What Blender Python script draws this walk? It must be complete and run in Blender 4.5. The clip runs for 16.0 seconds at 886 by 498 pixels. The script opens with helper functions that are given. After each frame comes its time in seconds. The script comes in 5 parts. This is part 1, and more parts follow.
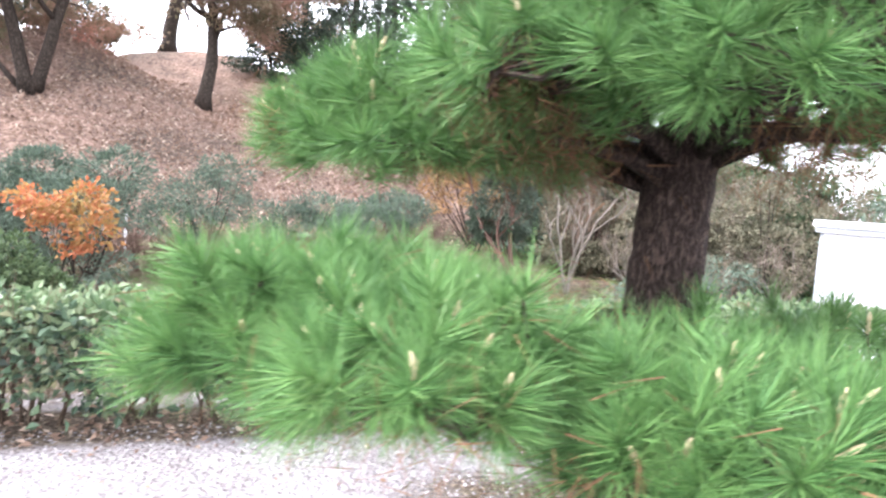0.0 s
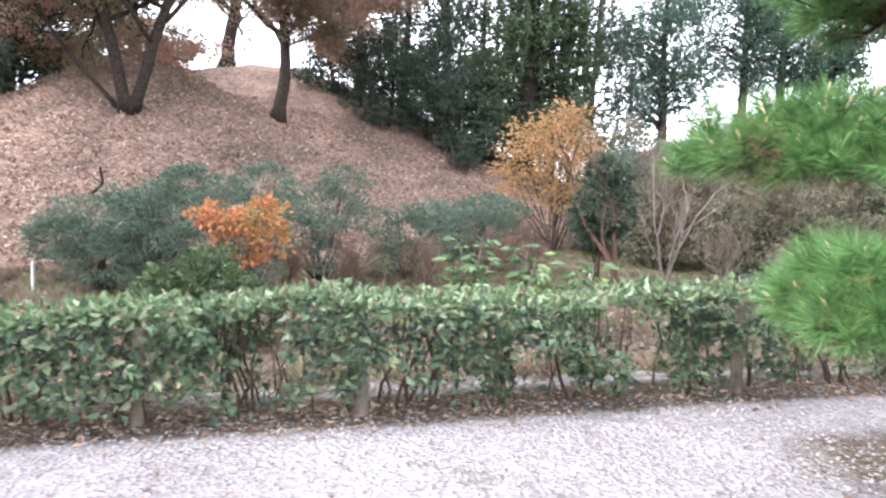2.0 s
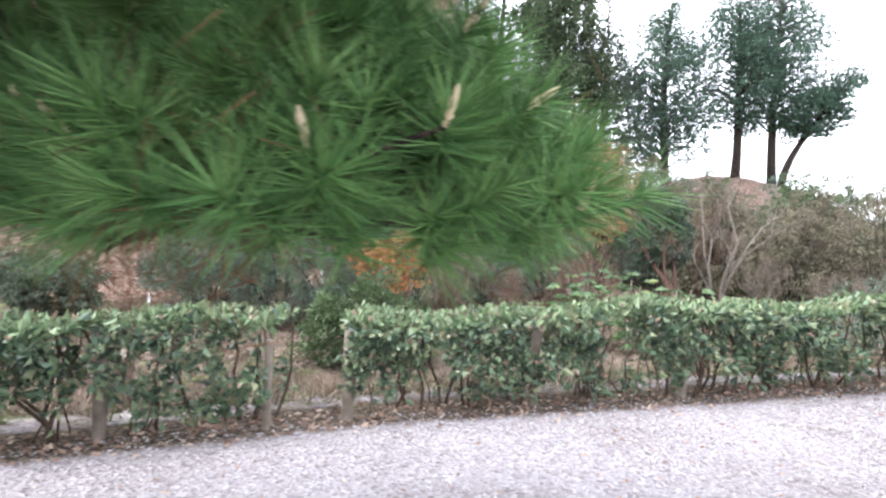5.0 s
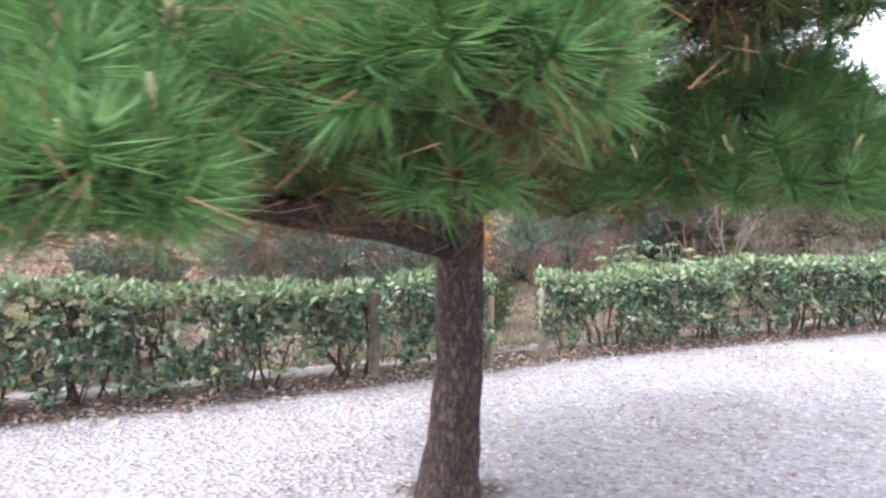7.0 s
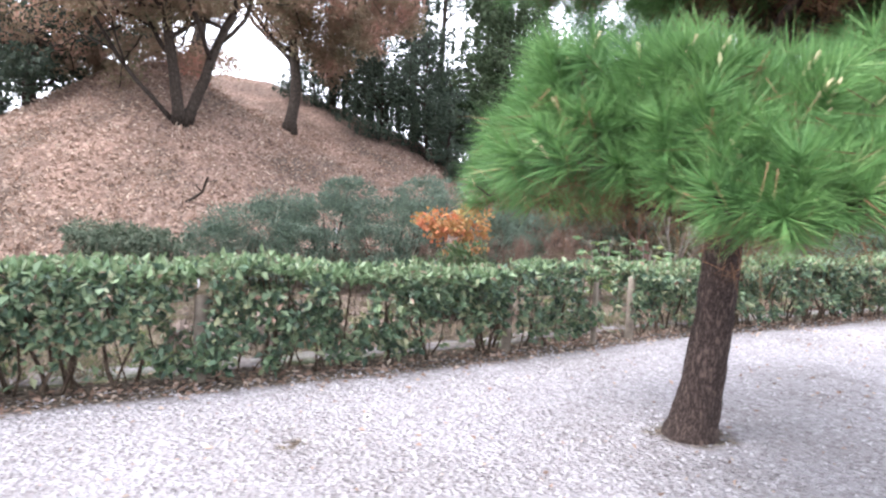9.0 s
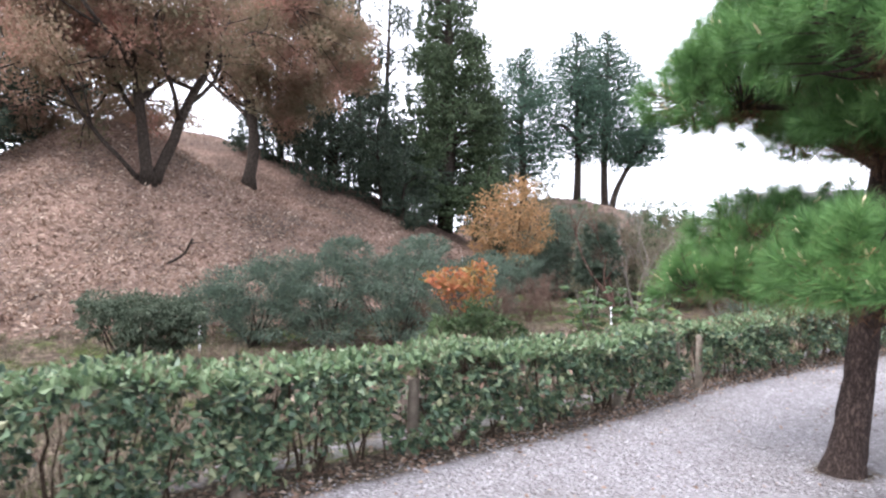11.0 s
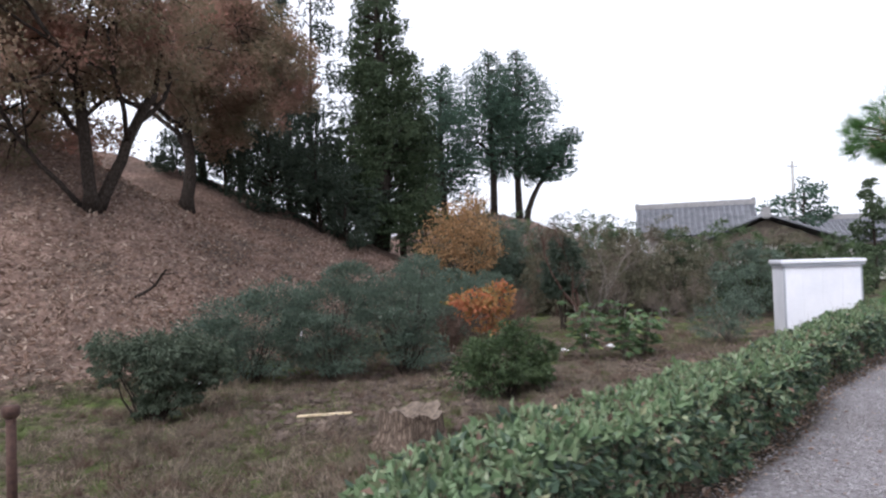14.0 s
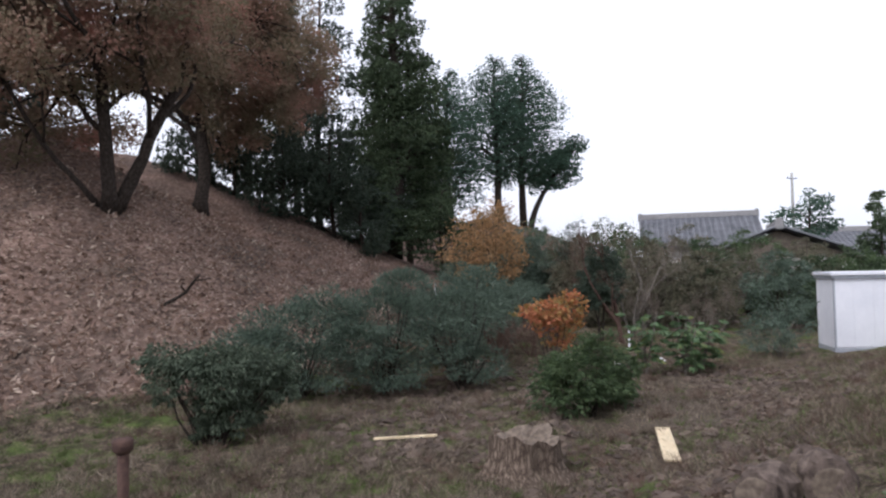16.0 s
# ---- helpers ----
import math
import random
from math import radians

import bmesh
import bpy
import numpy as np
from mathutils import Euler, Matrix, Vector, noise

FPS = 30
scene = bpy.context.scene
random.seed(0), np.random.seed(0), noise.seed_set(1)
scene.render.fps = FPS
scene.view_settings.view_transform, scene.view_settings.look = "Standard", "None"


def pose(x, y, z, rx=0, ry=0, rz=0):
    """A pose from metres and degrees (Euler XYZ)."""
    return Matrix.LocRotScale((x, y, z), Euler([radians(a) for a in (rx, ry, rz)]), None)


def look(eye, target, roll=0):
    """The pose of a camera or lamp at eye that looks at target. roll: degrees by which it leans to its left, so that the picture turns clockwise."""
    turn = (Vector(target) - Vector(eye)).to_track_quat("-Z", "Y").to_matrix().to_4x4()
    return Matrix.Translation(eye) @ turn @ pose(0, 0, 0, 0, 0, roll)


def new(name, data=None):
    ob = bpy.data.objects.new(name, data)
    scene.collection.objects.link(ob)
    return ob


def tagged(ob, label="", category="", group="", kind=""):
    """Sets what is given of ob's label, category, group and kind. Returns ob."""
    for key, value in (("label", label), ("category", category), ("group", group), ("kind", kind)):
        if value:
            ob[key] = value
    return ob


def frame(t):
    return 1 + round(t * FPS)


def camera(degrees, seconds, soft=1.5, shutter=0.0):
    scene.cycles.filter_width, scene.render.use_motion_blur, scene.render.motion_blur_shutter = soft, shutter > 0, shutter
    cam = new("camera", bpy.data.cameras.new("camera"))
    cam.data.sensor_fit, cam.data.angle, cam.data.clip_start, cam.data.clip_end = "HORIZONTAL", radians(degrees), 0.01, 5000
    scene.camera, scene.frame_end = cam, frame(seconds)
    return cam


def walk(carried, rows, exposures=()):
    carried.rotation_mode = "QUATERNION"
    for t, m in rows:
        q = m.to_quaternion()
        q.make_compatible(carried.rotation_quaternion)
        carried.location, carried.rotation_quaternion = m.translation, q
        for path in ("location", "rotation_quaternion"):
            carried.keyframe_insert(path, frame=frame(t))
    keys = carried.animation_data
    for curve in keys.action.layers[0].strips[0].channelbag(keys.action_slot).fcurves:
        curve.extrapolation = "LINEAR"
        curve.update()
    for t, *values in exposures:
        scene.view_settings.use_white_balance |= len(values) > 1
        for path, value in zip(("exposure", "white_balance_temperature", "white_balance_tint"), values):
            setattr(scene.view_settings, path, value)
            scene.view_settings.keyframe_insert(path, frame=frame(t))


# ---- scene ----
EXPOSURE = 1.2
cam = camera(68.0, 16.0, soft=2.3, shutter=0.3)
PATH = [
    (0, (1.309, 0.83, 1.574), (1.154, 2.818, 1.417), 4.2),
    (0.5, (0.77, 0.6, 1.56), (0.626, 2.584, 1.359), 4.8),
    (1, (0.25, 0.36, 1.55), (0.06, 2.348, 1.447), 4.8),
    (1.5, (-0.318, 0.144, 1.534), (-0.527, 2.121, 1.319), 2.3),
    (2, (-0.874, -0.116, 1.518), (-1.086, 1.866, 1.359), 2.1),
    (2.5, (-1.345, -0.321, 1.489), (-1.575, 1.66, 1.339), 2.3),
    (3, (-1.883, -0.567, 1.498), (-2.117, 1.416, 1.375), 2.8),
    (3.2, (-2.068, -0.698, 1.503), (-2.27, 1.289, 1.394), 3.2),
    (5.5, (-4.037, -2.016, 1.349), (-4.141, -0.02, 1.305), 1.2),
    (6, (-4.43, -2.393, 1.33), (-4.509, -0.396, 1.26), 0.3),
    (6.5, (-4.873, -2.702, 1.326), (-4.942, -0.707, 1.204), 0.1),
    (7, (-5.357, -2.974, 1.304), (-5.41, -0.977, 1.208), -0.2),
    (7.5, (-5.867, -3.128, 1.274), (-5.895, -1.131, 1.187), 0.2),
    (8, (-6.357, -3.33, 1.291), (-6.318, -1.333, 1.198), 0.5),
    (8.5, (-6.844, -3.436, 1.266), (-6.699, -1.444, 1.16), 1.5),
    (9, (-7.369, -3.591, 1.298), (-7.143, -1.607, 1.176), 2.2),
    (9.5, (-7.879, -3.658, 1.326), (-7.588, -1.682, 1.217), 2.5),
    (9.7, (-8.086, -3.667, 1.357), (-7.766, -1.695, 1.271), 2.5),
    (11.8, (-10.545, -4.235, 1.758), (-10.028, -2.303, 1.804), -0.8),
    (12, (-10.78, -4.206, 1.758), (-10.261, -2.276, 1.818), -1.0),
    (12.5, (-11.303, -4.033, 1.8), (-10.77, -2.106, 1.879), -1.8),
    (13, (-11.735, -3.675, 1.829), (-11.149, -1.765, 1.921), -1.6),
    (13.5, (-12.223, -3.386, 1.872), (-11.46, -1.54, 1.96), -1.5),
    (14, (-12.622, -2.953, 1.876), (-11.806, -1.128, 1.923), -1.8),
    (14.5, (-13.081, -2.591, 1.895), (-12.209, -0.792, 1.944), -2.1),
    (15, (-13.419, -2.09, 1.913), (-12.556, -0.287, 1.935), -2.2),
    (15.5, (-13.786, -1.7, 1.937), (-12.921, 0.102, 1.984), -1.4),
    (16, (-13.985, -1.154, 1.925), (-13.109, 0.642, 1.995), -1.2),
]
walk(cam, [(t, look(eye, target, roll)) for t, eye, target, roll in PATH], [(0, EXPOSURE + 1.28, 6250, 14), (1.0, EXPOSURE + 1.08, 6250, 14), (2, EXPOSURE + 0.86, 6200, 13), (3, EXPOSURE + 0.72, 6200, 13), (5.5, EXPOSURE + 0.78, 6200, 13), (8.0, EXPOSURE + 0.9, 6150, 13), (9.5, EXPOSURE + 0.6, 6150, 13), (12, EXPOSURE + 0.02, 6150, 14), (13.0, EXPOSURE - 0.34, 6100, 14), (14.5, EXPOSURE - 0.92, 6100, 14), (16, EXPOSURE - 1.08, 6100, 14)])

# ---- world and light ----
world = bpy.data.worlds.new("overcast_sky")
scene.world = world
world.use_nodes = True
wn, wl = world.node_tree.nodes, world.node_tree.links
sky = wn.new("ShaderNodeTexSky")
sky.sky_type = "NISHITA"
sky.sun_disc = False
sky.sun_elevation, sky.sun_rotation = radians(49), radians(250)
sky.air_density, sky.dust_density, sky.ozone_density = 1.0, 5.0, 1.0
soften = wn.new("ShaderNodeHueSaturation")
soften.inputs["Saturation"].default_value = 0.22
wl.new(sky.outputs[0], soften.inputs["Color"])
cloud = wn.new("ShaderNodeMix")
cloud.data_type = "RGBA"
cloud.inputs[0].default_value = 0.6
cloud.inputs[7].default_value = (9.0, 9.2, 9.8, 1)
wl.new(soften.outputs[0], cloud.inputs[6])
wl.new(cloud.outputs[2], wn["Background"].inputs["Color"])
wn["Background"].inputs["Strength"].default_value = 0.15
sun = new("sun", bpy.data.lights.new("sun", "SUN"))
sun.data.energy, sun.data.angle, sun.data.color = 1.2, radians(25), (1.0, 0.97, 0.95)
sun.matrix_world = look((0, 0, 30), (24, 9, 0))
tagged(sun, kind="structure")


# ---- materials ----
def make_mat(name, rough=0.9, spec=0.3):
    m = bpy.data.materials.new(name)
    m.use_nodes = True
    b = m.node_tree.nodes["Principled BSDF"]
    b.inputs["Roughness"].default_value = rough
    b.inputs["Specular IOR Level"].default_value = spec
    return m, m.node_tree.nodes, m.node_tree.links, b


def ramp(nodes, stops):
    r = nodes.new("ShaderNodeValToRGB")
    e = r.color_ramp.elements
    while len(e) < len(stops):
        e.new(0.5)
    for el, (p, c) in zip(e, stops):
        el.position, el.color = p, (*c, 1)
    return r


def noise_node(nodes, links, scale, detail=6, rough=0.6, vector=None):
    n = nodes.new("ShaderNodeTexNoise")
    n.inputs["Scale"].default_value = scale
    n.inputs["Detail"].default_value = detail
    n.inputs["Roughness"].default_value = rough
    if vector is None:
        vector = nodes.new("ShaderNodeTexCoord").outputs["Object"]
    links.new(vector, n.inputs["Vector"])
    return n


def mixed(nodes, links, a, b, fac, mode="MIX"):
    m = nodes.new("ShaderNodeMix")
    m.data_type, m.blend_type = "RGBA", mode
    for sock, v in ((m.inputs[0], fac), (m.inputs[6], a), (m.inputs[7], b)):
        if isinstance(v, bpy.types.NodeSocket):
            links.new(v, sock)
        else:
            sock.default_value = v if isinstance(v, (int, float)) else (*v, 1)
    return m.outputs[2]


def bumped(nodes, links, bsdf, height, strength, distance=0.02):
    b = nodes.new("ShaderNodeBump")
    b.inputs["Strength"].default_value, b.inputs["Distance"].default_value = strength, distance
    links.new(height, b.inputs["Height"])
    links.new(b.outputs[0], bsdf.inputs["Normal"])


def leaf_mat(name, cols, rough=0.6, passing=0.25, patch=0.35, scale=1.1):
    """Leaves: one colour a leaf out of cols, drifting slowly over the plant, with some light passing through."""
    m, n, l, b = make_mat(name, rough, 0.25)
    geo = n.new("ShaderNodeNewGeometry")
    big = noise_node(n, l, scale, 3)
    add = n.new("ShaderNodeMath")
    add.operation = "MULTIPLY_ADD"
    l.new(big.outputs[0], add.inputs[0])
    add.inputs[1].default_value = patch * 2
    sub = n.new("ShaderNodeMath")
    sub.operation = "MULTIPLY_ADD"
    l.new(geo.outputs["Random Per Island"], sub.inputs[0])
    sub.inputs[1].default_value, sub.inputs[2].default_value = 1 - patch, -patch * 0.5
    l.new(sub.outputs[0], add.inputs[2])
    k = len(cols) - 1
    r = ramp(n, [(i / k, c) for i, c in enumerate(cols)])
    l.new(add.outputs[0], r.inputs[0])
    l.new(r.outputs[0], b.inputs["Base Color"])
    if passing:
        tr = n.new("ShaderNodeBsdfTranslucent")
        l.new(r.outputs[0], tr.inputs["Color"])
        mx = n.new("ShaderNodeMixShader")
        mx.inputs[0].default_value = passing
        l.new(b.outputs[0], mx.inputs[1])
        l.new(tr.outputs[0], mx.inputs[2])
        l.new(mx.outputs[0], n["Material Output"].inputs["Surface"])
    return m


def bark_mat(name, dark, light, scale=14.0, stretch=4.0, strength=0.8):
    m, n, l, b = make_mat(name, 0.92, 0.15)
    tc = n.new("ShaderNodeTexCoord")
    mp = n.new("ShaderNodeMapping")
    mp.inputs["Scale"].default_value = (1, 1, 1 / stretch)
    l.new(tc.outputs["Object"], mp.inputs["Vector"])
    v = n.new("ShaderNodeTexVoronoi")
    v.feature = "DISTANCE_TO_EDGE"
    v.inputs["Scale"].default_value = scale
    wob = noise_node(n, l, scale * 0.8, 4, vector=mp.outputs[0])
    l.new(mixed(n, l, mp.outputs[0], wob.outputs["Color"], 0.13), v.inputs["Vector"])
    g = noise_node(n, l, scale * 6, 5, vector=mp.outputs[0])
    r = ramp(n, [(0.0, dark), (0.18, tuple(0.5 * (p + q) for p, q in zip(dark, light))), (0.5, light)])
    l.new(v.outputs["Distance"], r.inputs[0])
    gr = ramp(n, [(0.3, (0.45, 0.45, 0.45)), (0.7, (1.1, 1.05, 1.0))])
    l.new(g.outputs[0], gr.inputs[0])
    l.new(mixed(n, l, r.outputs[0], gr.outputs[0], 0.9, "MULTIPLY"), b.inputs["Base Color"])
    h = n.new("ShaderNodeMath")
    h.operation = "MULTIPLY_ADD"
    l.new(g.outputs[0], h.inputs[0])
    h.inputs[1].default_value = 0.25
    l.new(v.outputs["Distance"], h.inputs[2])
    bumped(n, l, b, h.outputs[0], strength, 0.03)
    return m


def plain_mat(name, a, bcol, scale=6.0, rough=0.8, spec=0.3, bump=0.2, metal=0.0, grain=0.7):
    m, n, l, b = make_mat(name, rough, spec)
    s = noise_node(n, l, scale, 8)
    f = noise_node(n, l, scale * 9, 4)
    r = ramp(n, [(0.32, a), (0.68, bcol)])
    l.new(s.outputs[0], r.inputs[0])
    gr = ramp(n, [(0.3, (0.8, 0.8, 0.8)), (0.7, (1.1, 1.1, 1.1))])
    l.new(f.outputs[0], gr.inputs[0])
    l.new(mixed(n, l, r.outputs[0], gr.outputs[0], grain, "MULTIPLY"), b.inputs["Base Color"])
    b.inputs["Metallic"].default_value = metal
    if bump:
        bumped(n, l, b, f.outputs[0], bump, 0.01)
    return m


def ground_material():
    m, n, l, b = make_mat("ground_cover", 0.95, 0.15)
    tc = n.new("ShaderNodeTexCoord").outputs["Object"]

    def attr(name):
        a = n.new("ShaderNodeAttribute")
        a.attribute_name = name
        return a.outputs["Fac"]

    def edged(value, scale, amount, lo, hi):
        w = noise_node(n, l, scale, 6, 0.65, tc)
        ad = n.new("ShaderNodeMath")
        ad.operation = "MULTIPLY_ADD"
        l.new(w.outputs[0], ad.inputs[0])
        ad.inputs[1].default_value = amount
        l.new(value, ad.inputs[2])
        mr = n.new("ShaderNodeMapRange")
        mr.inputs[1].default_value, mr.inputs[2].default_value = lo + amount / 2, hi + amount / 2
        l.new(ad.outputs[0], mr.inputs[0])
        return mr.outputs[0]

    # gravel
    peb = n.new("ShaderNodeTexVoronoi")
    peb.inputs["Scale"].default_value = 32
    l.new(tc, peb.inputs["Vector"])
    stone = ramp(n, [(0.0, (0.22, 0.20, 0.20)), (0.35, (0.39, 0.365, 0.37)), (0.7, (0.45, 0.43, 0.44)), (1.0, (0.62, 0.59, 0.605))])
    l.new(peb.outputs["Color"], stone.inputs[0])
    big = noise_node(n, l, 0.7, 6, 0.6, tc)
    damp = ramp(n, [(0.30, (0.46, 0.43, 0.41)), (0.42, (0.60, 0.58, 0.58)), (0.58, (0.75, 0.735, 0.755))])
    l.new(big.outputs[0], damp.inputs[0])
    gravel = mixed(n, l, stone.outputs[0], damp.outputs[0], 0.8, "MULTIPLY")
    # earth, grass and straw of the field
    f1 = noise_node(n, l, 1.1, 8, 0.65, tc)
    f2 = noise_node(n, l, 22, 6, 0.7, tc)
    earth = ramp(n, [(0.34, (0.035, 0.028, 0.024)), (0.5, (0.12, 0.092, 0.07)), (0.66, (0.30, 0.24, 0.18))])
    l.new(f2.outputs[0], earth.inputs[0])
    green = ramp(n, [(0.3, (0.045, 0.07, 0.02)), (0.7, (0.14, 0.18, 0.06))])
    l.new(f2.outputs[0], green.inputs[0])
    gm = ramp(n, [(0.47, (0, 0, 0)), (0.62, (1, 1, 1))])
    l.new(f1.outputs[0], gm.inputs[0])
    field = mixed(n, l, earth.outputs[0], green.outputs[0], gm.outputs[0])
    f3 = noise_node(n, l, 3.2, 5, 0.65, tc)
    clod = ramp(n, [(0.36, (0.42, 0.40, 0.40)), (0.52, (1.0, 0.97, 0.95)), (0.66, (1.45, 1.4, 1.35))])
    l.new(f3.outputs[0], clod.inputs[0])
    field = mixed(n, l, field, clod.outputs[0], 1.0, "MULTIPLY")
    # dry leaves of the mound
    lf = n.new("ShaderNodeTexVoronoi")
    lf.inputs["Scale"].default_value = 11
    l.new(tc, lf.inputs["Vector"])
    leaf = ramp(n, [(0.0, (0.10, 0.072, 0.06)), (0.35, (0.19, 0.135, 0.11)), (0.7, (0.28, 0.20, 0.165)), (1.0, (0.41, 0.325, 0.27))])
    l.new(lf.outputs["Color"], leaf.inputs[0])
    hb = noise_node(n, l, 0.35, 5, 0.6, tc)
    hr = ramp(n, [(0.36, (0.55, 0.57, 0.55)), (0.5, (0.9, 0.86, 0.84)), (0.64, (1.2, 1.12, 1.08))])
    l.new(hb.outputs[0], hr.inputs[0])
    hill = mixed(n, l, leaf.outputs[0], hr.outputs[0], 0.9, "MULTIPLY")
    far = mixed(n, l, field, hill, edged(attr("mound"), 1.6, 0.8, 0.3, 0.6))
    soil = mixed(n, l, far, earth.outputs[0], edged(attr("bed"), 3.0, 0.8, 0.3, 0.7))
    l.new(mixed(n, l, soil, gravel, edged(attr("gravel"), 4.0, 0.7, 0.35, 0.65)), b.inputs["Base Color"])
    hsum = n.new("ShaderNodeMath")
    hsum.operation = "ADD"
    l.new(peb.outputs["Distance"], hsum.inputs[0])
    l.new(f2.outputs[0], hsum.inputs[1])
    bumped(n, l, b, hsum.outputs[0], 0.9, 0.05)
    return m


M_GROUND = ground_material()
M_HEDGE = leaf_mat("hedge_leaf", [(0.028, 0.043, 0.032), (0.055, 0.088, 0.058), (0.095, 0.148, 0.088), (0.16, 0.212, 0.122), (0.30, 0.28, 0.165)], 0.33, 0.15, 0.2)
M_HEDGE_TOP = leaf_mat("hedge_top_leaf", [(0.073, 0.125, 0.062), (0.125, 0.188, 0.094), (0.188, 0.25, 0.136), (0.271, 0.312, 0.198)], 0.36, 0.2)
M_STEM = bark_mat("hedge_stem", (0.05, 0.035, 0.025), (0.17, 0.13, 0.10), 30, 4, 0.5)
M_NEEDLE = leaf_mat("pine_needle", [(0.035, 0.085, 0.03), (0.068, 0.155, 0.048), (0.125, 0.24, 0.075), (0.215, 0.34, 0.125)], 0.5, 0.12, 0.45, 4.5)
M_DEAD = leaf_mat("dead_needle", [(0.06, 0.035, 0.02), (0.14, 0.075, 0.04), (0.25, 0.13, 0.07)], 0.8, 0.15)
M_BUD = plain_mat("pine_bud", (0.50, 0.40, 0.24), (0.66, 0.56, 0.38), 30, 0.7)
M_PINEBARK = bark_mat("pine_bark", (0.03, 0.022, 0.02), (0.17, 0.125, 0.11), 30, 3.2, 1.0)
M_BARK = bark_mat("dark_bark", (0.025, 0.02, 0.018), (0.11, 0.09, 0.075), 18, 4, 0.8)
M_PALEBARK = bark_mat("pale_bark", (0.16, 0.14, 0.125), (0.36, 0.33, 0.30), 25, 3, 0.4)
M_REDBARK = bark_mat("reddish_bark", (0.08, 0.05, 0.04), (0.22, 0.14, 0.12), 25, 4, 0.5)
M_RUSSET = leaf_mat("russet_leaf", [(0.12, 0.13, 0.075), (0.20, 0.18, 0.11), (0.28, 0.20, 0.14), (0.40, 0.225, 0.175), (0.55, 0.26, 0.19)], 0.7, 0.45, 0.82, 0.42)
M_EVERGREEN = leaf_mat("evergreen_leaf", [(0.026, 0.039, 0.029), (0.049, 0.07, 0.049), (0.085, 0.111, 0.072)], 0.5, 0.12)
M_CEDAR = leaf_mat("cedar_leaf", [(0.022, 0.036, 0.018), (0.042, 0.066, 0.032), (0.07, 0.1, 0.05), (0.1, 0.13, 0.065)], 0.65, 0.12, 0.4, 0.5)
M_CYPRESS = leaf_mat("cypress_leaf", [(0.031, 0.062, 0.046), (0.054, 0.1, 0.069), (0.092, 0.146, 0.092)], 0.65, 0.12, 0.4, 0.5)
M_JUNIPER = leaf_mat("bluegreen_leaf", [(0.04, 0.063, 0.046), (0.075, 0.106, 0.078), (0.115, 0.155, 0.115), (0.172, 0.213, 0.167)], 0.65, 0.12)
M_BUSH = leaf_mat("bush_leaf", [(0.025, 0.045, 0.02), (0.05, 0.08, 0.035), (0.085, 0.125, 0.055), (0.13, 0.17, 0.08)], 0.55, 0.2)
M_MOP = leaf_mat("mop_leaf", [(0.03, 0.043, 0.028), (0.055, 0.075, 0.048), (0.095, 0.12, 0.08), (0.16, 0.185, 0.13)], 0.6, 0.18)
M_THICKET = leaf_mat("thicket_leaf", [(0.06, 0.062, 0.042), (0.10, 0.10, 0.065), (0.15, 0.135, 0.09), (0.21, 0.17, 0.12)], 0.75, 0.15, 0.4, 0.7)
M_MAPLE = leaf_mat("maple_leaf", [(0.18, 0.20, 0.075), (0.32, 0.21, 0.075), (0.42, 0.14, 0.07), (0.44, 0.20, 0.12)], 0.6, 0.28, 0.75, 2.2)
M_YELLOW = leaf_mat("ochre_leaf", [(0.17, 0.14, 0.07), (0.31, 0.2, 0.1), (0.44, 0.26, 0.13), (0.52, 0.33, 0.17)], 0.65, 0.35, 0.4, 0.9)
M_BIGLEAF = leaf_mat("broad_leaf", [(0.06, 0.1, 0.045), (0.09, 0.15, 0.07), (0.14, 0.205, 0.1), (0.32, 0.31, 0.09)], 0.45, 0.3)
M_TWIG = leaf_mat("grey_twig", [(0.08, 0.065, 0.05), (0.15, 0.12, 0.095), (0.22, 0.17, 0.14)], 0.9, 0)
M_BROWNTWIG = leaf_mat("brown_twig", [(0.07, 0.05, 0.04), (0.13, 0.085, 0.065), (0.18, 0.12, 0.09)], 0.9, 0)
M_STRAW = leaf_mat("dry_litter", [(0.092, 0.063, 0.052), (0.207, 0.138, 0.103), (0.322, 0.218, 0.167), (0.667, 0.564, 0.46)], 0.85, 0.2, 0.25, 0.3)
M_STALK = leaf_mat("dry_stalk", [(0.16, 0.12, 0.09), (0.34, 0.265, 0.21), (0.62, 0.53, 0.45)], 0.85, 0.1, 0.2, 0.5)
M_GRASS = leaf_mat("field_grass", [(0.05, 0.075, 0.025), (0.09, 0.125, 0.04), (0.14, 0.15, 0.065), (0.2, 0.18, 0.1)], 0.8, 0.25, 0.5, 0.6)
M_STRAWGRASS = leaf_mat("straw_grass", [(0.045, 0.036, 0.03), (0.11, 0.088, 0.066), (0.22, 0.175, 0.13), (0.5, 0.42, 0.33)], 0.85, 0.2, 0.4, 0.6)
M_PEBBLE = leaf_mat("pebble", [(0.13, 0.12, 0.12), (0.25, 0.235, 0.24), (0.37, 0.35, 0.36), (0.54, 0.52, 0.535)], 0.9, 0)
M_CLOD = leaf_mat("earth_clod", [(0.05, 0.038, 0.032), (0.10, 0.075, 0.06), (0.17, 0.13, 0.10)], 0.95, 0)
M_POST = plain_mat("grey_timber", (0.13, 0.105, 0.085), (0.26, 0.22, 0.18), 9, 0.9, 0.2, 0.5)
M_PLANK = plain_mat("fresh_timber", (0.60, 0.47, 0.30), (0.74, 0.62, 0.43), 5, 0.75, 0.25, 0.2)
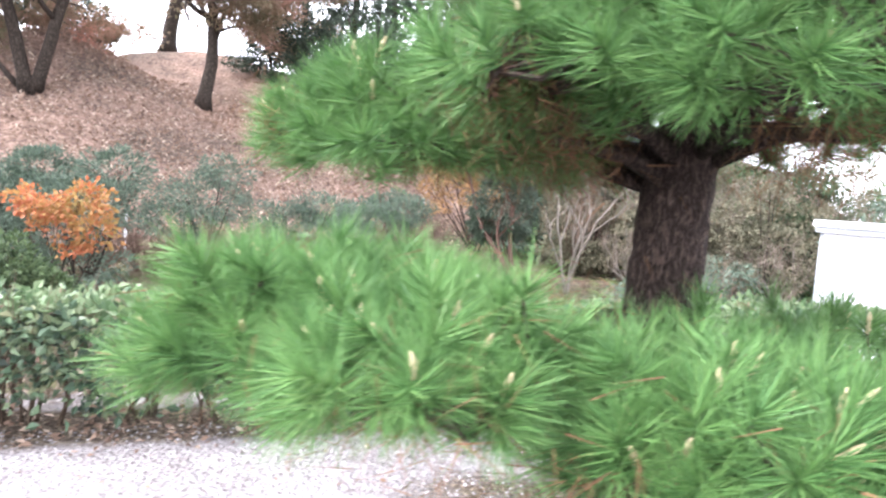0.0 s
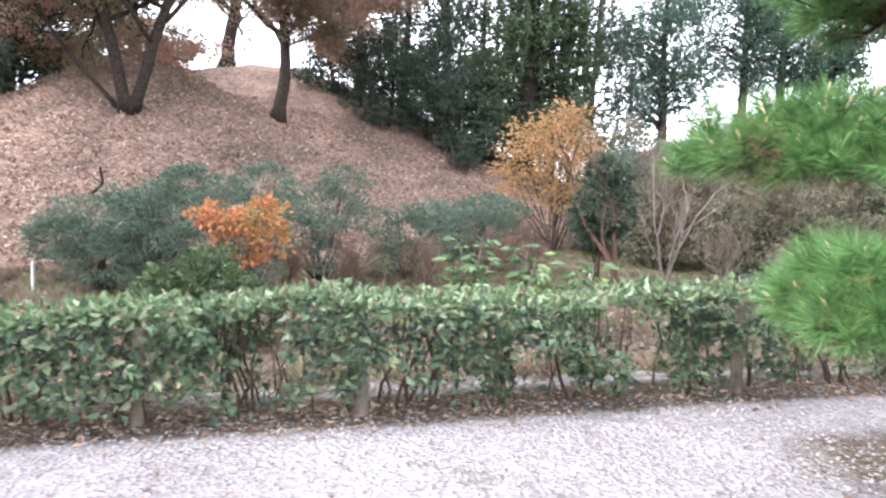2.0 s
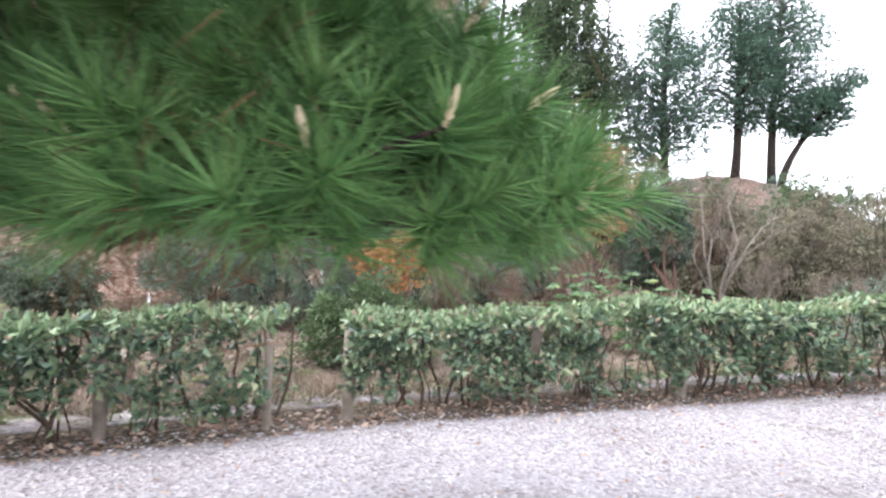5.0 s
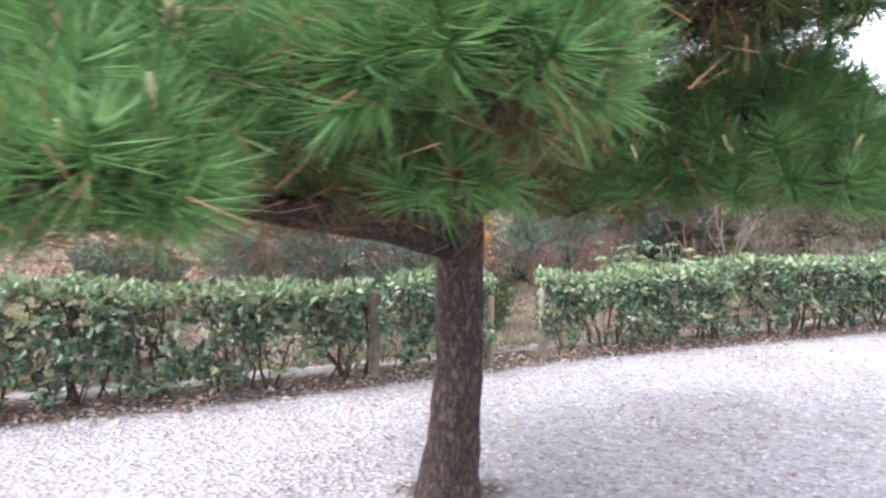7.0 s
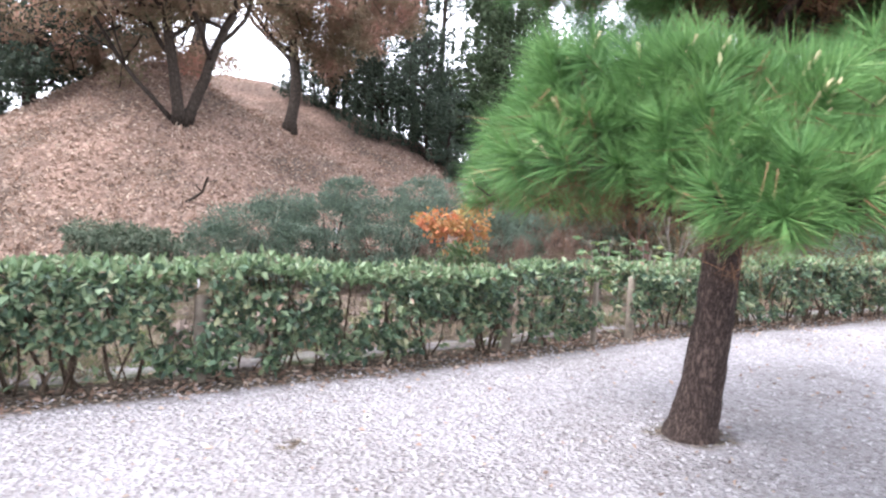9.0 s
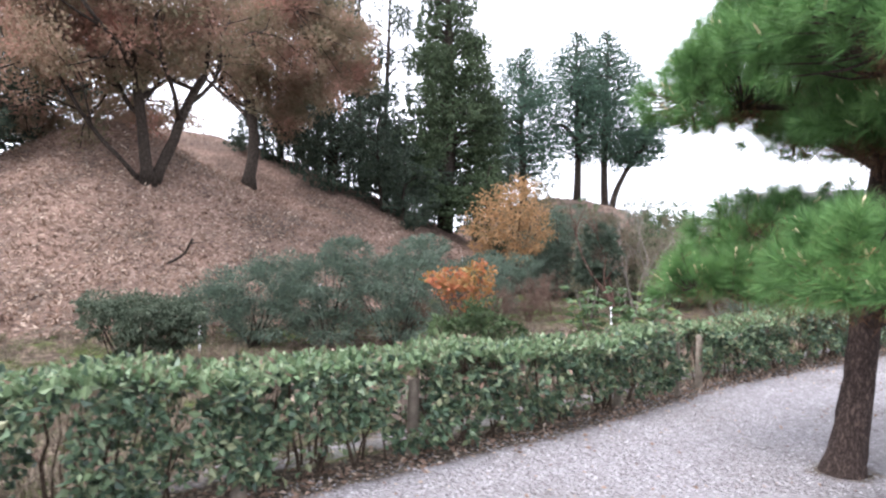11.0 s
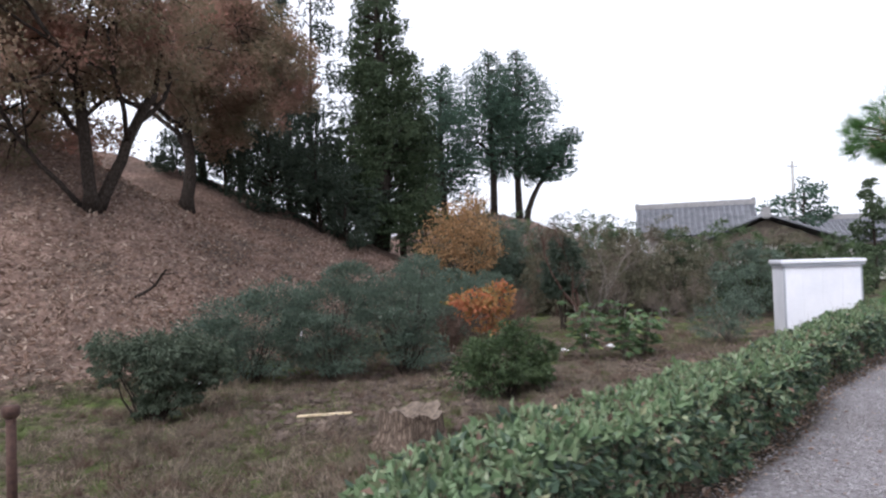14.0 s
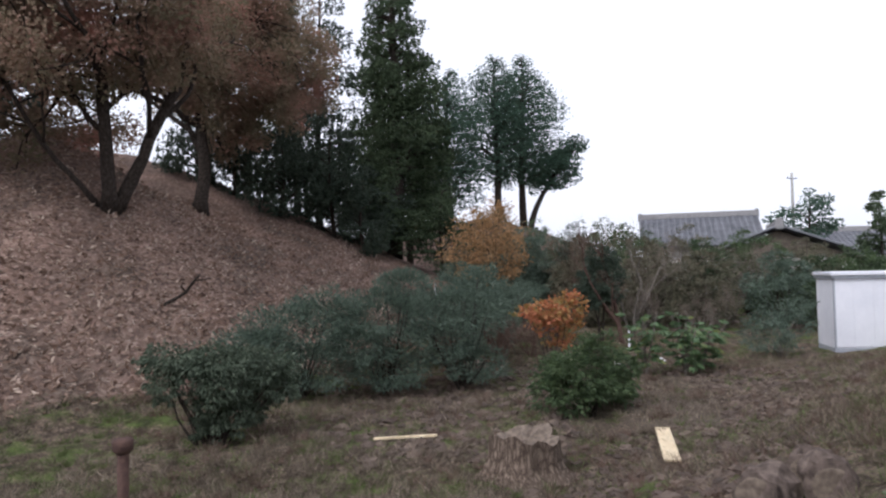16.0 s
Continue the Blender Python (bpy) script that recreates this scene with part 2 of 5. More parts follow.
M_WHITE = plain_mat("white_paint", (0.70, 0.71, 0.76), (0.80, 0.80, 0.84), 0.9, 0.5, 0.4, 0.0, 0.0, 0.12)
M_SHEDTRIM = plain_mat("grey_trim", (0.30, 0.32, 0.36), (0.40, 0.42, 0.46), 3, 0.5, 0.4, 0.1)
M_RUST = plain_mat("rusty_iron", (0.06, 0.035, 0.03), (0.12, 0.07, 0.055), 18, 0.85, 0.3, 0.6, 0.2)
M_STUMP = bark_mat("stump_wood", (0.07, 0.05, 0.04), (0.30, 0.24, 0.19), 16, 4, 0.9)
M_LOG = plain_mat("log_bark", (0.04, 0.03, 0.026), (0.20, 0.155, 0.13), 9, 0.95, 0.15, 1.0)
M_CUT = plain_mat("cut_wood", (0.09, 0.07, 0.056), (0.24, 0.19, 0.15), 14, 0.9, 0.2, 0.5)
M_ROOF = plain_mat("roof_tile", (0.12, 0.125, 0.14), (0.21, 0.215, 0.235), 1.4, 0.6, 0.4, 0.3)
M_RIDGE = plain_mat("ridge_tile", (0.24, 0.235, 0.235), (0.34, 0.33, 0.33), 3, 0.7, 0.3, 0.3)
M_PLASTER = plain_mat("house_plaster", (0.52, 0.50, 0.48), (0.66, 0.64, 0.60), 1.5, 0.9, 0.2, 0.1)
M_HOUSEWOOD = plain_mat("house_timber", (0.10, 0.08, 0.065), (0.17, 0.14, 0.11), 4, 0.8, 0.2, 0.2)
M_GLASS = plain_mat("dark_glass", (0.04, 0.045, 0.05), (0.07, 0.075, 0.08), 2, 0.1, 0.6, 0)
M_CONCRETE = plain_mat("pole_concrete", (0.30, 0.29, 0.28), (0.40, 0.39, 0.37), 4, 0.9, 0.2, 0.2)
M_PAPER = plain_mat("white_scrap", (0.74, 0.74, 0.72), (0.84, 0.84, 0.82), 12, 0.7, 0.2, 0.1)
M_STONE = plain_mat("grey_stone", (0.14, 0.12, 0.10), (0.32, 0.28, 0.23), 7, 0.95, 0.2, 0.8)


# ---- mesh helpers ----
RNG = np.random.default_rng(7)


class Buf:
    """Collects vertices and faces (arrays of triangles or of quads) of one mesh."""

    def __init__(self):
        self.v, self.f, self.n = [], [], 0

    def add(self, verts, faces):
        self.v.append(np.asarray(verts, float).reshape(-1, 3))
        self.f.append(np.asarray(faces, int) + self.n)
        self.n += len(self.v[-1])

    def mesh(self, name, mat, smooth=False):
        me = bpy.data.meshes.new(name)
        v = np.concatenate(self.v)
        counts = np.concatenate([np.full(len(f), f.shape[1]) for f in self.f])
        loops = np.concatenate([f.ravel() for f in self.f])
        me.vertices.add(len(v))
        me.vertices.foreach_set("co", v.astype(np.float32).ravel())
        me.loops.add(len(loops))
        me.loops.foreach_set("vertex_index", loops.astype(np.int32))
        me.polygons.add(len(counts))
        me.polygons.foreach_set("loop_start", np.concatenate([[0], np.cumsum(counts)[:-1]]).astype(np.int32))
        me.polygons.foreach_set("use_smooth", np.full(len(counts), smooth))
        me.update(calc_edges=True)
        me.materials.append(mat)
        return me


def thing(name, place, label, category, group="", kind=""):
    """An Empty at the base of a thing."""
    ob = new(name)
    ob.location = place
    ob.empty_display_size = 0.2
    return tagged(ob, label, category, group, kind)


def part(name, buf, mat, parent=None, label="", smooth=False, kind=""):
    ob = new(name, buf.mesh(name, mat, smooth))
    if parent is not None:
        ob.parent = parent
    return tagged(ob, label, kind=kind)


def unit(v):
    return v / (np.linalg.norm(v, axis=-1, keepdims=True) + 1e-9)


def tube(buf, pts, radii, sides=7, wob=0.0):
    pts, radii = np.asarray(pts, float), np.asarray(radii, float)
    d = unit(np.gradient(pts, axis=0))
    ref = np.array([0, 0, 1.0]) if abs(d[0][2]) < 0.9 else np.array([1.0, 0, 0])
    a = unit(np.cross(d, ref))
    b = np.cross(d, a)
    ang = np.linspace(0, 2 * np.pi, sides, endpoint=False)
    r = radii[:, None] * (1 + (RNG.uniform(-wob, wob, (len(pts), sides)) if wob else 0))
    ring = pts[:, None] + r[..., None] * (np.cos(ang)[None, :, None] * a[:, None] + np.sin(ang)[None, :, None] * b[:, None])
    k = len(pts)
    i, j = np.meshgrid(np.arange(k - 1), np.arange(sides), indexing="ij")
    jn = (j + 1) % sides
    quads = np.stack([i * sides + j, i * sides + jn, (i + 1) * sides + jn, (i + 1) * sides + j], -1).reshape(-1, 4)
    base = buf.n
    buf.add(ring, quads)
    buf.f.append(np.array([[base + (k - 1) * sides + t for t in range(sides)]]))
    buf.f.append(np.array([[base + t for t in range(sides)][::-1]]))


def box(buf, lo, hi, m=None):
    x0, y0, z0 = lo
    x1, y1, z1 = hi
    v = np.array([(x, y, z) for z in (z0, z1) for x, y in ((x0, y0), (x1, y0), (x1, y1), (x0, y1))], float)
    if m is not None:
        v = np.array([tuple(m @ Vector(p)) for p in v])
    buf.add(v, [(0, 3, 2, 1), (4, 5, 6, 7), (0, 1, 5, 4), (1, 2, 6, 5), (2, 3, 7, 6), (3, 0, 4, 7)])


def bevel_box(buf, lo, hi, bev, m=None):
    bm = bmesh.new()
    bmesh.ops.create_cube(bm, size=1)
    for v in bm.verts:
        v.co = Vector([l + (c + 0.5) * (h - l) for l, h, c in zip(lo, hi, v.co)])
    bmesh.ops.bevel(bm, geom=bm.edges[:], offset=bev, segments=2, affect="EDGES")
    if m is not None:
        bm.transform(m)
    bm.verts.index_update()
    base = buf.n
    buf.v.append(np.array([v.co[:] for v in bm.verts]))
    buf.n += len(bm.verts)
    for f in bm.faces:
        buf.f.append(np.array([[base + v.index for v in f.verts]]))
    bm.free()


def leaves(buf, at, way, size, width=0.5, fold=0.25):
    """Folded leaves: at their foot, pointing along way."""
    at, way = np.asarray(at, float), unit(np.asarray(way, float))
    n = len(at)
    size = np.broadcast_to(size, (n,))[:, None]
    side = unit(np.cross(way, unit(RNG.normal(size=(n, 3)))))
    up = np.cross(side, way)
    w = size * width * 0.5
    mid = at + way * size * 0.45 + up * size * fold * 0.5
    v = np.stack([at, mid + side * w, at + way * size, mid - side * w], 1)
    i = np.arange(n)[:, None] * 4
    v[:, (0, 2)] -= (up * size * fold * 0.2)[:, None]
    buf.add(v, np.concatenate([i + [0, 1, 2], i + [0, 2, 3]]))


def blades(buf, at, way, size, width):
    """Thin tapered blades of one triangle each."""
    at, way = np.asarray(at, float), unit(np.asarray(way, float))
    n = len(at)
    size, width = np.broadcast_to(size, (n,))[:, None], np.broadcast_to(width, (n,))[:, None]
    side = unit(np.cross(way, unit(RNG.normal(size=(n, 3))))) * width * 0.5
    buf.add(np.stack([at - side, at + side, at + way * size], 1), np.arange(n)[:, None] * 3 + [0, 1, 2])


def ball_points(n, shell=0.5):
    d = unit(RNG.normal(size=(n, 3)))
    return d * (shell + (1 - shell) * RNG.random((n, 1))) ** 0.6, d


# ---- lie of the land ----
HEDGE = [(-60, -6.0), (-16, -0.2), (-14, -0.3), (-12.6, -0.62), (-11.9, -0.62), (-10, 0.25), (-8.2, 1.05), (-6.3, 1.92), (-5.4, 2.45), (-4.2, 3.1), (-2.7, 3.68), (-1.0, 4.38), (1.0, 5.22), (3, 6.0), (9, 8.0), (60, 24.0)]


def hedge_y(x):
    return np.interp(x, [p[0] for p in HEDGE], [p[1] for p in HEDGE])


def step(a, b, v):
    v = np.clip((v - a) / (b - a), 0, 1)
    return v * v * (3 - 2 * v)


def smax(a, b, k):
    h = np.maximum(k - np.abs(a - b), 0) / k
    return np.maximum(a, b) + h * h * k * 0.25


def land(x, y):
    """Height of the ground, and how much of it is gravel, mound and hedge bed."""
    x, y = np.asarray(x, float), np.asarray(y, float)
    d = (y - hedge_y(x)) * 0.88
    field = -0.95 * step(0.6, 4.5, d) + 0.4 * step(6, 14, d) * step(-9, -3, x)
    # the mound: two rounded cones run together, and a lower rise beyond
    m1 = 8.8 - 0.573 * (np.sqrt(((x + 16.35) * 0.828) ** 2 + (y - 38.7) ** 2 + 4.84 ** 2) - 4.84)
    m2 = 7.16 - 0.706 * (np.sqrt((x + 16.78) ** 2 + (y - 26.45) ** 2 + 1.385 ** 2) - 1.385)
    r3 = np.hypot(x - 12.6, y - 46.5)
    m3 = 6.1 - smax(0 * r3, 0.62 * (r3 - 4.2), 3.0)
    hill = smax(smax(m1, m2, 2.0), m3, 2.0)
    z = smax(field, np.maximum(hill, -6), 1.2)
    lump = 0.06 * np.sin(x * 1.7 + 0.6 * y) * np.sin(y * 1.3 - x) + 0.035 * np.sin(3.1 * x + y) * np.cos(2.7 * y - x) + 0.03 * np.sin(7.3 * x - 2 * y) * np.cos(6.1 * y + 3 * x)
    z = np.where(d < 0.3, 0.0, z + lump * step(0.6, 3, d))
    # bare soil under the pines, mossy spots in the gravel, turned earth in the field
    soil = 0 * x
    for px, py, r0, k in ((1.8, 4.0, 1.6, 0.62), (-5.4, 0.1, 0.5, 0.7), (-1.32, 3.76, 0.26, 0.55), (-1.36, 3.43, 0.24, 0.55), (-0.95, 3.38, 0.34, 0.6), (-7.75, 0.0, 0.2, 0.8), (-3.1, 1.75, 0.3, 0.3)):
        soil = np.maximum(soil, k * step(r0, r0 * 0.35, np.hypot(x - px, (y - py) * 1.3)))
    turned = step(1.0, 0.55, np.hypot((x + 3.2) / 5.0, (y - 9.3) / 4.0)) * step(1.5, 3.0, d)
    gravel = np.maximum(step(0.18, -0.3, d), 0.52 * step(0.35, 0.6, d) * step(1.3, 0.95, d)) * (1 - soil)
    return z, gravel, step(-0.25, 0.7, hill - field), np.maximum(np.maximum(step(0.42, 0.2, np.abs(d - 0.15)), soil), turned * 0.75)


def land_z(x, y):
    return float(land(x, y)[0])


def spread(k, lo, hi, far):
    mid = np.linspace(lo, hi, k)
    out = np.geomspace(1, far, 14)
    return np.concatenate([lo - out[::-1], mid, hi + out])


def build_ground():
    xs, ys = spread(330, -34, 30, 1500), spread(300, -8, 50, 1500)
    gx, gy = np.meshgrid(xs, ys, indexing="ij")
    z, gravel, mound, bed = land(gx, gy)
    far = step(45, 200, np.hypot(gx + 5, gy - 10))
    z = z * (1 - far)
    b = Buf()
    i, j = np.meshgrid(np.arange(len(xs) - 1), np.arange(len(ys) - 1), indexing="ij")
    m = len(ys)
    q = np.stack([i * m + j, (i + 1) * m + j, (i + 1) * m + j + 1, i * m + j + 1], -1).reshape(-1, 4)
    b.add(np.stack([gx, gy, z], -1), q)
    ob = part("ground", b, M_GROUND, smooth=True, kind="structure")
    for name, val in (("gravel", gravel), ("mound", mound), ("bed", bed)):
        ob.data.attributes.new(name, "FLOAT", "POINT").data.foreach_set("value", val.astype(np.float32).ravel())
    tagged(ob, "pale gravel yard, rough grassy field and leaf-strewn mound", "ground")


build_ground()


# ---- hedge with its posts ----
def hedge_section(x0, x1, density):
    """A clipped hedge between two stretches of the line: bare stems below, dense leaves above."""
    xm = 0.5 * (x0 + x1)
    ox, oy = xm, float(hedge_y(xm)) + 0.36
    length = (x1 - x0) * 1.12
    ob = thing("hedge", (ox, oy, 0.0), "clipped evergreen hedge with bare woody stems along the gravel", "hedge", "hedge along the gravel")
    n = int(length * density)
    x = RNG.uniform(x0, x1, n)
    top = np.interp(x, (-14, -12.1, -11.5, -10.5, -8.7, -7, -4.5, -2, 0.5), (0.60, 0.66, 0.84, 0.88, 0.79, 0.76, 0.71, 0.76, 0.80)) + 0.03 * np.sin(x * 2.1) + 0.02 * np.sin(x * 5.3 + 1)
    face = RNG.choice(3, n, p=(0.44, 0.24, 0.32))
    u = RNG.random(n)
    bulge = 0.05 * np.sin(x * 3.7 + u * 5) + 0.04 * np.sin(x * 9.1 + u * 9)
    z = np.where(face == 2, top + RNG.normal(0, 0.018, n), 0.10 + (top - 0.12) * (1 - (1 - u) ** 1.0))
    d = np.where(face == 0, -0.29 - bulge, np.where(face == 1, 0.29 + bulge, RNG.uniform(-0.31, 0.31, n))) + RNG.normal(0, 0.035, n)
    d *= np.where(face < 2, 0.72 + 0.28 * step(0.0, 0.5, z), 1)
    # thin and open near the ground, with holes here and there
    holes = np.sin(x * 2.3 + 1.0) + np.sin(x * 5.1 + z * 3) + 0.7 * np.sin(x * 11.3 - z * 4)
    keep = RNG.random(n) < np.where(face == 2, 1, np.clip(step(0.04, 0.38, z + 0.13 * holes) * 1.1 + 0.03, 0, 1))
    keep &= (face == 2) | (holes + 1.0 * z < 1.55)
    keep &= (face == 2) | (np.sin(x * 7.9 + 3 * z) + np.sin(x * 17.3 - 11 * z) + np.sin(13 * z + 4.1 * x) < 1.25)
    x, d, z, face = x[keep], d[keep], z[keep], face[keep]
    y = hedge_y(x) + 0.36 + d * 1.12
    nrm = np.stack([0 * x, np.sign(d) * (face != 2), (face == 2) * 1.0], -1)
    way = nrm * 0.35 + RNG.normal(0, 0.55, (len(x), 3)) + [0, 0, -0.15]
    at = np.stack([x - ox, y - oy, z], -1)
    # most leaves of the top and a few elsewhere take the paler colours
    is_pale = (face == 2) & (RNG.random(len(x)) < 0.75) | (RNG.random(len(x)) < 0.05)
    for name, mask, mat, lab in (("foliage", ~is_pale, M_HEDGE, ""), ("top_foliage", is_pale, M_HEDGE_TOP, "paler leaves, mostly on the clipped top")):
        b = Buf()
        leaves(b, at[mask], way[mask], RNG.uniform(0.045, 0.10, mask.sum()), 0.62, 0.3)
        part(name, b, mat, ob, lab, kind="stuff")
    b = Buf()
    dead = RNG.random(len(x)) < 0.035
    leaves(b, at[dead] + nrm[dead] * 0.02, way[dead], RNG.uniform(0.04, 0.08, dead.sum()), 0.5, 0.35)
    part("dead_leaf_scatter", b, M_STRAW, ob, "withered brown leaves", kind="stuff")
    b = Buf()
    poke = RNG.random(len(x)) < 0.09
    blades(b, at[poke] - nrm[poke] * 0.04, nrm[poke] * 0.5 + RNG.normal(0, 0.5, (poke.sum(), 3)) + [0, 0, 0.3], RNG.uniform(0.10, 0.30, poke.sum()), 0.007)
    part("twig_scatter", b, M_BROWNTWIG, ob, "bare brown twigs poking out", kind="stuff")
    b = Buf()
    for _ in range(int(length * 11)):
        sx = RNG.uniform(x0, x1)
        sy = float(hedge_y(sx)) + 0.36 + RNG.normal(0, 0.10)
        p = np.array([sx - ox, sy - oy, -0.03])
        pts = [p]
        for k in range(4):
            p = p + [RNG.normal(0, 0.05), RNG.normal(0, 0.045), RNG.uniform(0.15, 0.22)]
            pts.append(p)
        r = RNG.uniform(0.006, 0.018)
        tube(b, pts, np.linspace(r, r * 0.4, 5), 5)
    part("stem_tangle", b, M_STEM, ob, "bare brown stems", kind="stuff")
    return ob


for a, c, dens in ((-22, -14, 700), (-14, -11.8, 1700), (-11.8, -8.75, 4200), (-8.75, -6.12, 3600), (-5.98, -5.08, 2600), (-4.62, -1.85, 2700), (-1.85, 1.0, 2700), (1.05, 5.0, 1300), (5.0, 12.0, 700)):
    hedge_section(a, c, dens)


def wooden_post(x, off, height, r, lean=0.0):
    y = float(hedge_y(x)) + off
    ob = thing("wooden_post", (x, y, 0), "weathered grey round timber post standing in the hedge", "post", "hedge posts")
    b = Buf()
    zs = np.array([-0.1, 0.0, height * 0.5, height - 0.02, height])
    tube(b, [(lean * z, 0, z) for z in zs], [r, r, r * 0.97, r * 0.95, r * 0.75], 9, 0.06)
    part("shaft", b, M_POST, ob, smooth=True)


for x, off, h, r in ((-9.85, 0.2, 0.82, 0.055), (-8.54, 0.3, 0.62, 0.05), (-6.07, 0.3, 0.70, 0.045), (-5.1, 0.12, 0.62, 0.03), (-4.6, 0.15, 0.66, 0.045), (-3.2, 0.25, 0.62, 0.04), (-1.86, 0.2, 0.66, 0.045), (1.0, 0.2, 0.72, 0.045)):
    wooden_post(x, off, h, r, RNG.uniform(-0.03, 0.03))


# ---- trees and shrubs ----
RNG = np.random.default_rng(7)
RNG.bit_generator.advance(1297624)
def limb(start, way, length, r0, r1, bend=0.15, lift=0.0, k=7):
    """A bending branch: its points and radii."""
    p, d = np.array(start, float), unit(np.array(way, float))
    pts = [p]
    for _ in range(k - 1):
        d = unit(d + RNG.normal(0, bend, 3) + [0, 0, lift])
        p = p + d * length / (k - 1)
        pts.append(p)
    return np.array(pts), np.linspace(r0, r1, k)


def grow(buf, start, way, length, r0, depth, tips, bend=0.16, lift=0.04, forks=3, shrink=0.68, spread_a=0.75, sides=8):
    """A branching limb; its outer ends are gathered in tips."""
    pts, rad = limb(start, way, length, r0, r0 * 0.62, bend, lift)
    tube(buf, pts, rad, max(4, sides))
    if depth == 0:
        tips.extend([pts[-1], pts[-3], pts[-5]])
        return
    end = unit(pts[-1] - pts[-2])
    for i in range(forks):
        at = pts[-1 - (i % 3) * (2 if depth > 1 else 1)]
        side = unit(RNG.normal(size=3) * [1, 1, 0.7])
        grow(buf, at, end + side * spread_a, length * shrink * RNG.uniform(0.8, 1.15), r0 * 0.55, depth - 1, tips, bend, lift, forks, shrink, spread_a, sides - 2)


def crown(tips, n, r, size, flat=0.7, droop=0.2, width=0.55):
    b = Buf()
    tips = np.array(tips)
    c = tips[RNG.integers(0, len(tips), n)]
    off, d = ball_points(n, 0.1)
    leaves(b, c + off * r * [1, 1, flat], d + RNG.normal(0, 0.5, (n, 3)) + [0, 0, -droop], RNG.uniform(0.7, 1.3, n) * size, width)
    return b


def place(x, y, sink=0.03):
    return (x, y, land_z(x, y) - sink)


def leafy_shrub(name, x, y, label, category, mat, lobes, n, size, stems=7, stem_r=0.02, bark=None, droop=0.2, width=0.5, group="", shell=0.45, puff=0.30):
    """A shrub of uneven lobes (x, y, z, rx, ry, rz) on several stems that rise from one foot."""
    ob = thing(name, place(x, y), label, category, group)
    b = Buf()
    lobes = np.array(lobes, float)
    for i in range(stems):
        t = lobes[i % len(lobes)]
        end = t[:3] + RNG.normal(0, 0.3, 3) * t[3:]
        foot = np.array([RNG.normal(0, 0.08), RNG.normal(0, 0.08), -0.02])
        mid = foot * 0.4 + end * 0.5 + RNG.normal(0, 0.06, 3) * [1, 1, 0]
        tube(b, [foot, 0.55 * foot + 0.45 * mid, mid, 0.4 * mid + 0.6 * end, end], np.array([1, 0.85, 0.65, 0.45, 0.2]) * stem_r * RNG.uniform(0.7, 1.2), 6)
    part("stem_growth", b, bark or M_BARK, ob, kind="stuff")
    w = lobes[:, 3] * lobes[:, 4] + lobes[:, 3] * lobes[:, 5]
    pick = RNG.choice(len(lobes), n, p=w / w.sum())
    # small sprays over each lobe, so that the outline is broken
    k = max(12, n // 26)
    sp = RNG.choice(len(lobes), k, p=w / w.sum())
    off, d = ball_points(k, shell)
    centre = lobes[sp, :3] + off * lobes[sp, 3:]
    which = RNG.integers(0, k, n)
    o2, d2 = ball_points(n, 0.0)
    ext = lobes[sp[which], 3:].mean(1)[:, None]
    at = centre[which] + o2 * ext * [puff, puff, puff * 0.57]
    at[:, 2] = np.maximum(at[:, 2], 0.03)
    lb = Buf()
    leaves(lb, at, d[which] * 0.7 + d2 * 0.6 + [0, 0, -droop], RNG.uniform(0.7, 1.35, n) * size, width)
    part("foliage", lb, mat, ob, kind="stuff")
    return ob


def bare_shrub(name, x, y, label, h, spread_r, stems, mat, group="", depth=2, r=0.02, up=1.2, category="shrub"):
    ob = thing(name, place(x, y), label, category, group)
    b, tips = Buf(), []
    for _ in range(stems):
        a = RNG.uniform(0, 2 * np.pi)
        grow(b, (RNG.normal(0, 0.06), RNG.normal(0, 0.06), -0.02), (math.cos(a) * spread_r / h, math.sin(a) * spread_r / h, up), h * 0.5, r, depth, tips, 0.13, 0.05, 3, 0.62, 0.6, 6)
    part("stem_growth", b, mat, ob, kind="stuff")
    tb = Buf()
    tips = np.array(tips)
    n = len(tips) * 9
    c = tips[RNG.integers(0, len(tips), n)] + RNG.normal(0, 0.06 * h, (n, 3)) * 0.5
    blades(tb, c, RNG.normal(0, 0.7, (n, 3)) + [0, 0, 0.6], RNG.uniform(0.08, 0.22, n) * h * 0.5, 0.010)
    part("brushwood", tb, M_TWIG if mat is M_PALEBARK else M_BROWNTWIG, ob, kind="stuff")
    return ob


